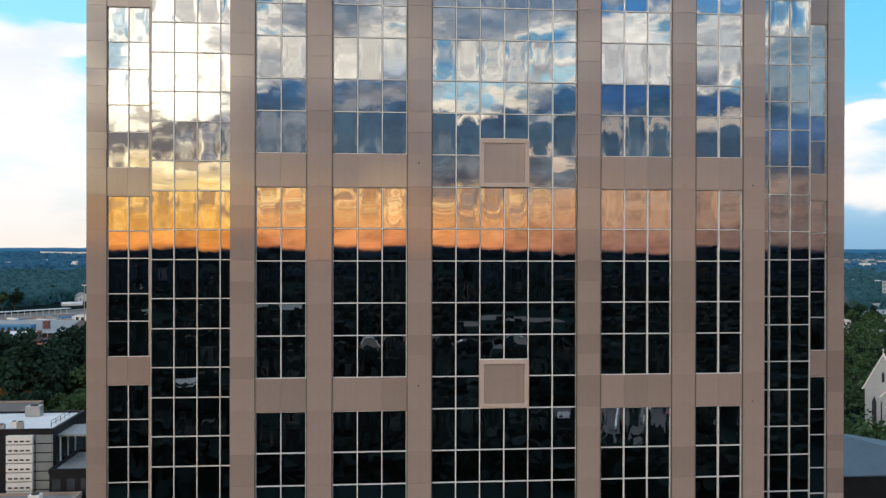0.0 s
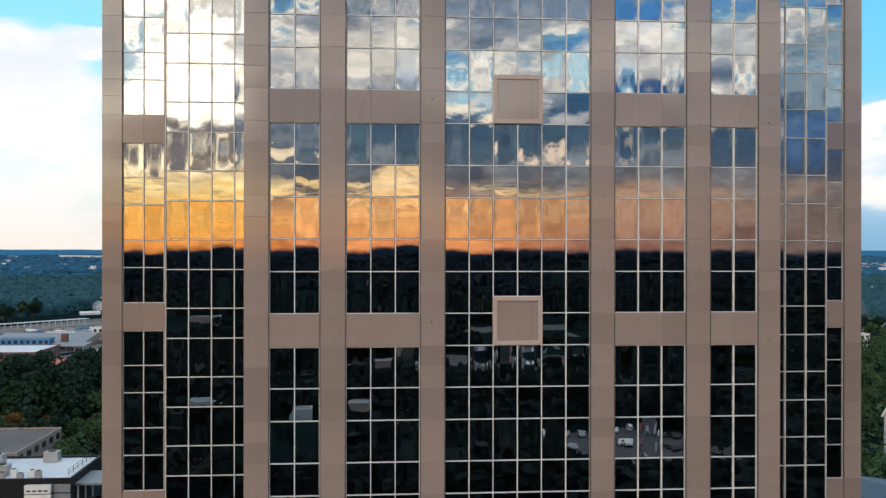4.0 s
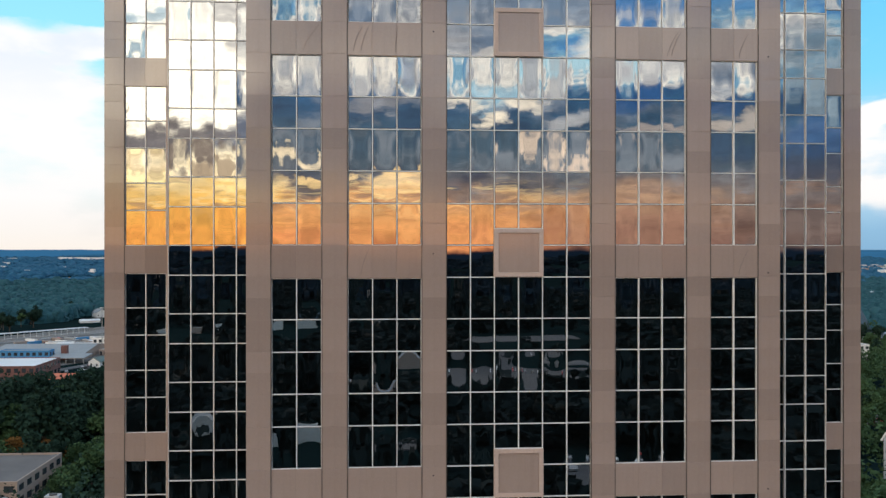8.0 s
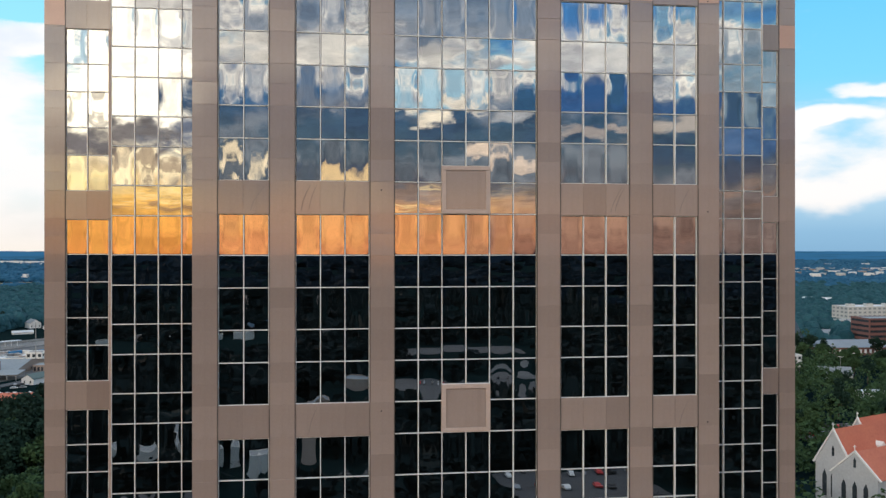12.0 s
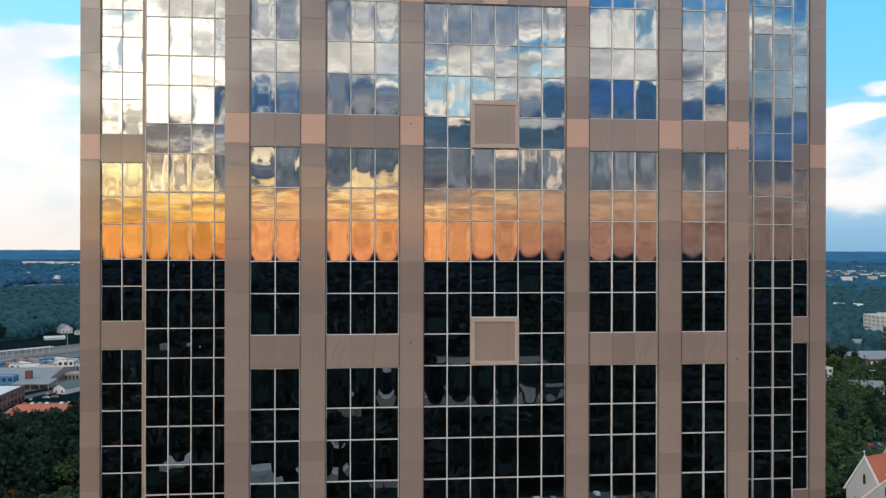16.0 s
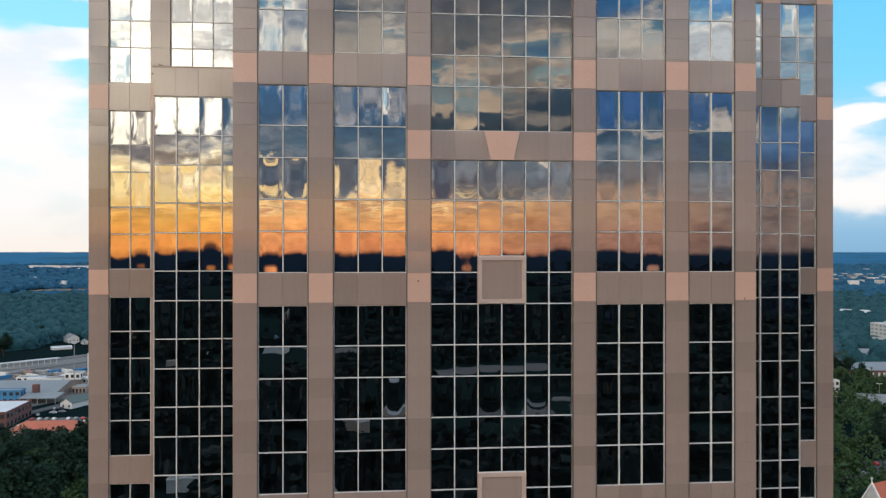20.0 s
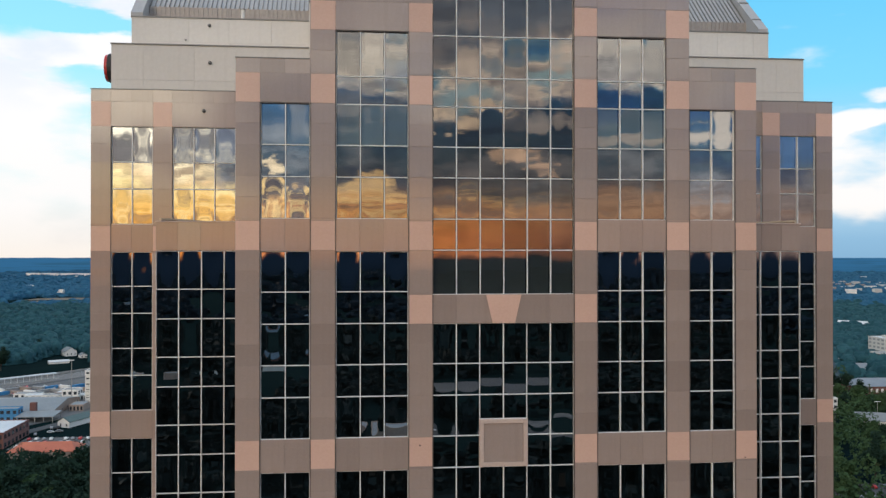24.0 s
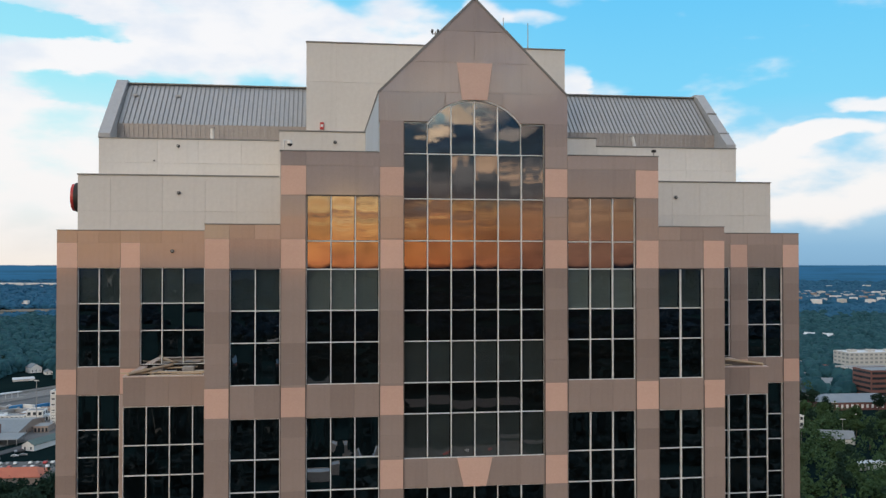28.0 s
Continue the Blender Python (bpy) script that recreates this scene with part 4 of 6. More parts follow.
# the tall middle window with its arched head
MID = [42.73, 45.13, 46.8, 49.03, 50.7, 52.87, 54.45, 56.72, 59.15]
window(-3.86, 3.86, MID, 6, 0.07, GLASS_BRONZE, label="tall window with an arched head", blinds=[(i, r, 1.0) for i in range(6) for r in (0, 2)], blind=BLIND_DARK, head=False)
for s in (-1, 1):
    window(min(s * 3.86, s * 2.573), max(s * 3.86, s * 2.573), [59.15, 60.85], 1, 0.07, GLASS_BRONZE)
CHORD, RISE, SPRING = 2.573, 1.33, 60.85
RADIUS = (CHORD ** 2 + RISE ** 2) / (2 * RISE)


def arch_z(x, shift=0.0):
    return SPRING + RISE - RADIUS + math.sqrt(max(0.0, (RADIUS + shift) ** 2 - x * x))


strip = bmesh.new()
N = 28
rungs = []
for i in range(N + 1):
    x = -CHORD + 2 * CHORD * i / N
    rungs.append([strip.verts.new((x, y, arch_z(x) - d)) for y, d in ((0.06, 0), (0.06, 0.09), (0.27, 0.09), (0.27, 0))])
for p, q in zip(rungs, rungs[1:]):
    for j in range(4):
        strip.faces.new((p[j], p[(j + 1) % 4], q[(j + 1) % 4], q[j]))
arch_win = tpart("window", strip, ALU, "arched head of the tall window")
for i in range(-1, 2):
    x = i * 1.2865
    part("mullion", box(x - 0.028, x + 0.028, 0.09, 0.27, 59.18, arch_z(x) - 0.03), ALU, arch_win)
part("transom", box(-CHORD, CHORD, 0.094, 0.266, 59.122, 59.178), ALU, arch_win)
for i in range(-2, 2):
    xa, xb = i * 1.2865 + 0.03, (i + 1) * 1.2865 - 0.03
    pts = [(xa, 59.18), (xb, 59.18)] + [(xb + (xa - xb) * j / 8, arch_z(xb + (xa - xb) * j / 8) - 0.05) for j in range(9)]
    part("pane", prism(pts, "y", 0.165, 0.18), GLASS_BRONZE, arch_win)

# gable over the arch, in stone courses
arc = [(-CHORD + 2 * CHORD * i / N, arch_z(-CHORD + 2 * CHORD * i / N)) for i in range(N + 1)]
gable = tpart("gable", prism([(-5.2, 60.9), (-3.0, 60.9), (-CHORD, 60.9)] + arc + [(CHORD, 60.9), (5.2, 60.9), (5.2, 62.5), (0, 67.62), (-5.2, 62.5)], "y", 0.02, 0.45), JOINT, "brown granite gable with a pink keystone")


def slope_x(z):
    return 5.2 * (67.7 - z) / (67.7 - 62.5)


def gable_piece(profile):
    part("granite_panel", prism(profile, "y", rng.uniform(-0.003, 0.003), 0.06), GRANITE, gable)


for s in (-1, 1):
    half = [p for p in arc if p[0] * s >= -1e-6]
    half = sorted(half, key=lambda p: -abs(p[0]))
    gable_piece([(s * 5.2, 60.9), (s * (CHORD + 0.01), 60.9)] + [(x + s * 0.01, z) for x, z in half if abs(x) > 1.6] + [(s * 1.6, 62.5), (s * 5.2, 62.5)])
    inner_arc = [(x, z) for x, z in half if abs(x) <= 1.6]
    gable_piece([(s * 1.59, inner_arc[0][1] + 0.02)] + inner_arc + [(0, 62.49), (s * 1.59, 62.49)] if inner_arc[0][0] * s < 1.59 else inner_arc + [(0, 62.49), (s * 1.59, 62.49)])
    for xa, xb in ((0.01, 0.9), (0.92, 2.6), (2.62, 3.9)):
        gable_piece([(s * xa, 62.515), (s * xb, 62.515), (s * min(xb, slope_x(64.13)), 64.13), (s * min(xa, slope_x(64.13)), 64.13)] if xb < slope_x(64.13) else [(s * xa, 62.515), (s * slope_x(62.515), 62.515), (s * slope_x(64.13), 64.13), (s * xa, 64.13)])
    for za, zb in ((64.15, 65.85), (65.87, 67.6)):
        top = max(0.06, slope_x(zb))
        cut = [0.01, 1.7, slope_x(za)] if za < 65 else [0.01, slope_x(za)]
        for xa, xb in zip(cut, cut[1:]):
            if xb == slope_x(za):
                gable_piece([(s * xa, za), (s * xb, za), (s * top, zb), (s * min(xa, top - 0.01), zb)])
            else:
                gable_piece([(s * xa, za), (s * (xb - 0.02), za), (s * (xb - 0.02), zb), (s * xa, zb)])
    # roof of the gable and its pale side wall
    tpart("gable_roof", prism([(s * 5.26, 62.5), (0, 67.76), (0, 67.62), (s * 5.2, 62.42)], "y", -0.05, 17.0), COPING)
    tpart("gable_side", box(s * 4.9, s * 5.2, 0.46, 15.6, 58.5, 62.44), PALE_BLUE if s < 0 else BEIGE)
tpart("keystone", prism([(-0.7, 62.12), (0.7, 62.12), (0.98, 64.14), (-0.98, 64.14)], "y", -0.04, 0.3), PINK, "pink granite keystone")

# plant storeys behind: two beige tiers, a seamed metal roof and a penthouse


def beige_wall(x0, x1, y, z0, z1, columns, courses, name="tier_wall"):
    wall = tpart(name, box(x0 + 0.01, x1 - 0.01, y + 0.05, y + 0.4, z0, z1), BEIGE_JOINT, "beige panelled wall of the plant storey")
    for za, zb in zip(courses, courses[1:]):
        for xa, xb in zip(columns, columns[1:]):
            piece("wall_panel", panel_mesh(xb - xa, zb - za, BEIGE), wall, ((xa + xb) / 2, y + 0.05, (za + zb) / 2))
    tpart("coping", box(x0 - 0.04, x1 + 0.04, y - 0.06, y + 0.46, z1 + 0.001, z1 + 0.09, 0.015), COPING)
    return wall


def spread(a, b, pattern):
    out, i = [a], 0
    while out[-1] + pattern[i % len(pattern)] < b - 0.6:
        out.append(out[-1] + pattern[i % len(pattern)])
        i += 1
    return out + [b]


beige_wall(-24.35, 24.75, 14.6, 54.5, 59.15, spread(-24.35, 24.75, (2.1, 3.4, 2.8)), [54.5, 56.75, 59.15])
beige_wall(-24.18, 24.48, 19.6, 58.5, 62.3, spread(-24.18, 24.48, (4.1, 2.9, 3.1)), [58.5, 60.55, 62.3])
beige_wall(-9.3, 9.5, 16.05, 61.0, 68.88, spread(-9.3, 9.5, (2.1, 7.0, 3.2)), [61.0, 66.1, 68.88], "penthouse_wall")
beige_wall(-11.1, -5.2, 14.45, 58.8, 62.3, [-11.1, -8.2, -5.2], [58.8, 62.3])
beige_wall(5.2, 11.35, 14.45, 58.8, 62.2, [5.2, 8.3, 11.35], [58.8, 62.2])
tpart("tier_block", box(-24.4, -11.2, 15.0, 45.5, 54.0, 59.0), BEIGE)
tpart("tier_block", box(11.2, 24.6, 15.0, 45.5, 54.0, 59.0), BEIGE)
tpart("tier_block", box(-11.15, 11.15, 15.02, 45.5, 54.0, 58.9), BEIGE)
tpart("tier_block", box(-24.25, 24.5, 20.0, 36.0, 58.4, 62.0), BEIGE)
tpart("penthouse", box(-9.3, 9.5, 16.45, 30.0, 61.0, 68.8), BEIGE)
tpart("tier_block", box(-11.1, -5.2, 14.86, 19.9, 58.7, 62.1), BEIGE)
tpart("tier_block", box(5.2, 11.35, 14.86, 19.9, 58.7, 62.1), BEIGE)

RIDGE_Y, RIDGE_Z, KNEE_Y, KNEE_Z = 26.0, 67.45, 22.0, 63.75
for xa, xb in ((-23.4, -9.32), (9.52, 23.7)):
    roof = tpart("metal_roof", prism([(KNEE_Y, 61.9), (KNEE_Y, KNEE_Z), (RIDGE_Y, RIDGE_Z), (RIDGE_Y + 0.3, RIDGE_Z), (RIDGE_Y + 4.3, KNEE_Z), (RIDGE_Y + 4.3, 61.9)], "x", xa, xb), SEAM, "grey standing-seam metal roof")
    n = int((xb - xa) / 0.345)
    d = Vector((0, RIDGE_Y - KNEE_Y, RIDGE_Z - KNEE_Z)).normalized()
    up = Vector((0, -d.z, d.y))
    for i in range(n + 1):
        x = xa + 0.06 + (xb - xa - 0.12) * i / n
        seam = bmesh.new()
        p0, p1 = Vector((x, KNEE_Y, KNEE_Z)), Vector((x, RIDGE_Y, RIDGE_Z))
        vs = [seam.verts.new(q + Vector((sx * 0.03, 0, 0)) + up * h) for q in (p0, p1) for sx, h in ((-1, 0), (1, 0), (1, 0.09), (-1, 0.09))]
        for f in ((0, 1, 2, 3), (7, 6, 5, 4), (0, 4, 5, 1), (1, 5, 6, 2), (2, 6, 7, 3), (3, 7, 4, 0)):
            seam.faces.new([vs[j] for j in f])
        part("seam", seam, COPING, roof)
        part("rib", box(x - 0.085, x + 0.085, KNEE_Y - 0.07, KNEE_Y - 0.007, 61.9, KNEE_Z - 0.03), SEAM_LOW, roof)
    part("apron_sheet", box(xa, xb, KNEE_Y - 0.006, KNEE_Y - 0.002, 61.9, KNEE_Z), SEAM_LOW, roof)
    part("ridge_cap", box(xa, xb, RIDGE_Y - 0.2, RIDGE_Y + 0.4, RIDGE_Z + 0.03, RIDGE_Z + 0.14, 0.02), COPING, roof)
for xa, xb in ((-24.25, -23.41), (23.71, 24.5)):
    tpart("rake_wall", prism([(19.68, 62.3), (19.68, 62.68), (RIDGE_Y - 0.3, 67.75), (RIDGE_Y + 0.6, 67.75), (RIDGE_Y + 6.2, 62.5), (RIDGE_Y + 6.2, 62.2)], "x", xa, xb), RAKE, "pale grey raking end wall")
    for yy, zz in ((20.9, 63.78), (23.2, 65.75)) if xa > 0 else ():
        tpart("rake_joint", box(xa - 0.006, xb + 0.006, yy - 0.012, yy + 0.012, zz - 0.2, zz + 0.012), COPING)

# ---- fittings on the top ----


def wall_eye(x, y, z, r=0.13):
    cup = thing("wall_fixture", "small dark round fitting on a beige wall", "fixture", (x, y, z), group="wall fittings")
    part("body", rod((0, 0.02, 0), (0, -0.12, 0), r, 12), BLACK, cup)
    part("cap", rod((0, -0.12, 0.02), (0, -0.26, -0.02), r * 0.6, 10, 0.7), GREY_STUFF, cup)


for x, y, z in ((-18.6, 19.6, 61.8), (-17.8, 14.6, 58.0), (-7.3, 14.45, 61.6), (17.4, 14.6, 58.05), (-17.5, YC, 54.0), (9.9, 14.6, 58.6), (-20.3, 19.6, 60.7)):
    wall_eye(x, y, z, 0.115 if z != 60.7 else 0.06)

lamp = thing("alarm_box", "small red and white box on the penthouse wall", "alarm box", (-8.2, 16.05, 62.95))
part("body", box(-0.14, 0.14, -0.16, 0.0, -0.25, 0.25, 0.02), RED, lamp)
part("lens", box(-0.09, 0.09, -0.2, -0.161, -0.1, 0.1, 0.015), WHITE, lamp, "white lens")

small_cam = thing("security_camera", "small dark camera on a short post at the parapet corner", "camera", (10.25, 0.25, TOP_B + 0.05))
part("arm", rod((0, 0, 0), (0, 0, 0.22), 0.03), GREY_STUFF, small_cam)
part("housing", box(-0.09, 0.09, -0.16, 0.12, 0.22, 0.36, 0.02), BLACK, small_cam)
dome_cam = thing("security_camera", "white dome camera on a short arm", "camera", (-10.25, 0.25, TOP_B + 0.05))
part("arm", joined(rod((0, 0, 0), (0, 0, 0.55), 0.04), rod((0, 0, 0.55), (0.3, 0, 0.5), 0.04)), WHITE, dome_cam)
ball = bmesh.new()
bmesh.ops.create_uvsphere(ball, u_segments=14, v_segments=10, radius=0.14, matrix=Matrix.Translation((0.32, 0, 0.36)))
part("dome", ball, BLACK, dome_cam, smooth=True)
part("housing", rod((0.32, 0, 0.36), (0.32, 0, 0.54), 0.16, 14, 0.7), WHITE, dome_cam)

for x in (-16.3, 16.6):
    pipe = thing("vent_pipe", "white vent pipe rising past the roof's edge", "vent pipe", (x, 20.6, 62.0), group="vent pipes")
    part("pipe", rod((0, 0, 0), (0.0 if x < 0 else -0.35, 0, 1.3), 0.14, 10), WHITE, pipe)
    part("cap", box(-0.2 if x < 0 else -0.55, 0.2 if x < 0 else -0.15, -0.2, 0.2, 1.3, 1.37, 0.02), GREY_STUFF, pipe)
for x, z in ((-22.6, 66.4), (-19.4, 66.4)):
    hatch = thing("snow_guard", "small pale plate on the metal roof", "roof plate", (x, RIDGE_Y - 1.3, z), group="roof plates")
    part("plate", box(-0.2, 0.2, -0.1, 0.1, -0.1, 0.1, 0.02), RAKE, hatch)

for x, h in ((4.2, 2.6), (5.4, 3.0), (7.3, 2.7)):
    mast = thing("antenna", "thin metal antenna on the penthouse roof", "antenna", (x, 18.5, 68.8), group="antennas")
    part("rod", rod((0, 0, 0), (0, 0, h), 0.045, 6, 0.6), GREY_STUFF, mast)
    part("base", box(-0.15, 0.15, -0.15, 0.15, 0, 0.2, 0.02), GREY_STUFF, mast)
gauge = thing("wind_gauge", "small weather instrument on a forked pole", "weather instrument", (-2.05, 0.8, 65.5))
part("pole", joined(rod((0, 0, 0), (0, 0, 0.5), 0.035, 6), rod((-0.2, 0, 0.36), (0.16, 0, 0.4), 0.03, 6)), GREY_STUFF, gauge)
for x in (-0.18, 0.14):
    part("cup", box(x - 0.06, x + 0.06, -0.06, 0.06, 0.4, 0.62, 0.02), BLACK, gauge)

louvre = thing("roof_vent", "dark louvred vent at the foot of the metal roof", "vent", (-10.3, 21.9, 63.0))
part("case", box(-0.75, 0.75, -0.3, 0.0, 0, 0.32, 0.02), BLACK, louvre)
part("hood", box(-0.8, 0.8, -0.36, 0.0, 0.33, 0.38, 0.01), COPING, louvre)

sign = thing("wall_sign", "round red sign with a dark rim on the side wall", "sign", (-24.38, 15.65, 57.7))
part("disc", rod((-0.02, 0, 0), (-0.5, 0, 0), 0.92, 40), RED, sign)
part("rim", rod((0.0, 0, 0), (-0.3, 0, 0), 0.99, 40), BLACK, sign)

# clutter on the two terraces
for s in (-1, 1):
    beam = thing("timber_beam", "long raw timber beam lying over the terrace edge", "timber", (s * 19.15, 5.0, 46.83))
    part("beam", rod((0, 0, 0.09), (-s * 1.75, 4.7, 0.1), 0.1, 4), TIMBER, beam)
    for i in range(9 if s < 0 else 5):
        plank = thing("plank", "loose timber plank lying on the terrace", "plank", (s * rng.uniform(15.0, 18.2), rng.uniform(6.0, 9.2), 46.05), group="loose planks")
        l, a = rng.uniform(0.8, 1.8), rng.uniform(-0.4, 0.4)
        zz = rng.uniform(0.45, 0.72)
        part("board", joined(box(-l, l, -0.12, 0.12, zz, zz + 0.06, 0.01), box(-l * 0.7, -l * 0.7 + 0.1, -0.1, 0.1, 0, zz), box(l * 0.7, l * 0.7 + 0.1, -0.1, 0.1, 0, zz)), TIMBER if i % 3 else WHITE, plank)
        plank.rotation_euler[2] = a
    for i in range(4 if s < 0 else 2):
        unit = thing("air_unit", "grey metal unit with a fan on the terrace", "air unit", (s * (15.4 + i * 0.9), 7.6 + (i % 2) * 1.2, 46.05), group="air units")
        part("case", box(-0.35, 0.35, -0.3, 0.3, 0, 0.75 + 0.12 * (i % 2), 0.03), GREY_STUFF, unit)
        part("fan", rod((0, -0.31, 0.4), (0, -0.34, 0.4), 0.22, 14), BLACK, unit)

# thin dark drip marks, one or two to a panel of the band


def drip(x, z0, z1, lean, wide):
    """A crooked narrow run down the stone."""
    rnd = random.Random(int(x * 100))
    left, right = [], []
    for i in range(9):
        f = i / 8
        cx = x + 1.35 * lean * f ** 1.5 + rnd.uniform(-0.018, 0.018)
        w = wide * (0.35 + 0.65 * math.sin(math.pi * (0.15 + 0.8 * f))) * rnd.uniform(0.6, 1.1)
        z = z0 + (z1 - z0) * f
        left.append((cx - w, z))
        right.append((cx + w, z))
    tpart("stain", prism(left + right[::-1], "y", 0.0135, 0.024), STAIN, "thin dark drip mark")


for k, z in ((2, 23.4), (1, 11.7)):
    for x, lean in ((-11.35, 0.62), (-8.75, 0.36), (-8.35, 0.3), (-6.55, 0.1), (8.05, 0.5), (8.3, 0.38), (12.0, 0.4)):
        if k == 2 or x in (-8.35, 12.0):
            drip(x, z - 1.62 + 0.2 * (abs(x) % 0.7), z - 0.12 - 0.3 * (abs(x) % 0.4), lean, 0.030)

# strips along joints between pilasters and fields of glass, shadow painted dark
for s in (-1, 1):
    for x, top, y in ((13.02, 52.95, 0.0), (10.43, 52.95, 0.0), (9.06, 56.88, 0.0), (5.2, 56.88, 0.0), (3.86, 60.85, 0.0), (23.2, 52.95, YC)):
        tpart("joint_strip", box(jamb(s * x) - 0.026, jamb(s * x) + 0.024, y - 0.006, y + 0.12, LOW + 0.2, top), JOINT_SHADE, "narrow joint strip with its shadow in the colour")
    tpart("joint_strip", box(s * HALF - 0.03, s * HALF + 0.03, YB - 0.3, YB + 0.02, LOW + 0.2, 45.1), JOINT_SHADE)
    # strips at the window heads, painted as the shadow line there
    for xa, xb, z in ((10.43, 13.02, 52.95), (5.2, 9.06, 56.88)):
        tpart("head_shadow_strip", box(s * (xa + 0.03), s * (xb - 0.03), 0.005, 0.1, z - 0.05, z + 0.03), JOINT_SHADE)
# small round vents in the stone, one a band
for k in range(-2, 4):
    for x, z in ((-4.55, k * MODULE - 0.45), (13.62, k * MODULE - 1.5)):
        tpart("vent_hole", rod((x, 0.0, z), (x, -0.012, z), 0.042, 10), BLACK, "small dark vent in the stone")

# ---- surroundings ----


def leaf_quads(rnd, n, centre_fn, size):
    """Many small leaf clumps as loose bent quads."""
    verts, faces = [], []
    for _ in range(n):
        c, s = centre_fn(rnd), size * rnd.uniform(0.6, 1.3)
        u = Vector((rnd.gauss(0, 1), rnd.gauss(0, 1), rnd.gauss(0, 0.6))).normalized()
        v = u.cross(Vector((rnd.gauss(0, 1), rnd.gauss(0, 1), rnd.gauss(0, 1)))).normalized()
        w = u.cross(v) * s * 0.3
        b = len(verts)
        for p in (c - u * s - v * s * 0.6, c + u * s - v * s * 0.7 + w, c + u * s * 0.8 + v * s, c - u * s * 0.9 + v * s * 0.8 + w):
            verts.append(p)
        faces.append((b, b + 1, b + 2, b + 3))
    return verts, faces


def pydata(name, verts, faces, mat):
    me = bpy.data.meshes.new(name)
    me.from_pydata([tuple(v) for v in verts], [], faces)
    me.materials.append(mat)
    return me


def make_tree(seed, tall, wide, mat, label):
    rnd = random.Random(seed)
    tree = thing("tree", label, "tree", (0, 0, 0), group="trees round the city")
    limbs = [rod((0, 0, 0), (0.2, 0.1, tall * 0.55), tall * 0.028, 8, 0.6)]
    lumps = []
    for i in range(7):
        a = i * 2.4 + rnd.uniform(-0.4, 0.4)
        r = wide * rnd.uniform(0.25, 0.6)
        top = Vector((math.cos(a) * r, math.sin(a) * r, tall * rnd.uniform(0.45, 0.8)))
        limbs.append(rod((0.1, 0.05, tall * rnd.uniform(0.25, 0.45)), top, tall * 0.011, 6, 0.4))
        lumps.append((top, wide * rnd.uniform(0.28, 0.5)))
    lumps.append((Vector((0, 0, tall * 0.85)), wide * 0.35))
    lumps.append((Vector((0, 0, tall * 0.6)), wide * 0.6))
    part("trunk", joined(*limbs), BARK, tree)

    def spot(r):
        c, rad = r.choice(lumps)
        d = Vector((r.gauss(0, 1), r.gauss(0, 1), r.gauss(0, 1))).normalized()
        return c + Vector((d.x, d.y, d.z * 0.85)) * rad * (r.random() ** 0.33)

    v, f = leaf_quads(rnd, 1500, spot, wide * 0.055)
    part("crown", pydata("crown", v, f, mat), None, tree)
    return tree


def polar(az, dist):
    """Ground point seen from the flight line: azimuth from straight ahead, to the right, and distance."""
    a, dist = radians(az), dist * 1.09
    x, y = -8 + dist * math.sin(a), -48 + dist * math.cos(a)
    return x, y, height(x, y)


tree_kinds = [
    make_tree(1, 15, 6.5, LEAF_DARK, "dark green broadleaf tree with a full crown"),
    make_tree(2, 18, 7.0, LEAF_DARK, "tall dark green broadleaf tree"),
    make_tree(3, 12, 5.5, LEAF_LIGHT, "lighter green broadleaf tree with a loose crown"),
    make_tree(4, 14, 6.0, LEAF_LIGHT, "green broadleaf tree with a wide crown"),
    make_tree(5, 12, 5.2, LEAF_AUTUMN, "broadleaf tree with rusty autumn leaves"),
]
taken = []                  # footprints kept clear of trees: x0, x1, y0, y1


def clear_at(x, y, gap=4.0):
    return not any(a - gap < x < b + gap and c - gap < y < d + gap for a, b, c, d in taken)


used = [False] * 5


def plant(kind, x, y, scale, turn):
    m = Matrix.Translation((x, y, height(x, y) - 0.3)) @ pose(0, 0, 0, 0, 0, turn) @ Matrix.Diagonal((scale, scale, scale, 1))
    if not used[kind]:
        used[kind] = True
        tree_kinds[kind].matrix_basis = m
        return tree_kinds[kind]
    ob = copy_thing(tree_kinds[kind], Matrix.Identity(4))
    ob.matrix_basis = m
    return ob


# buildings


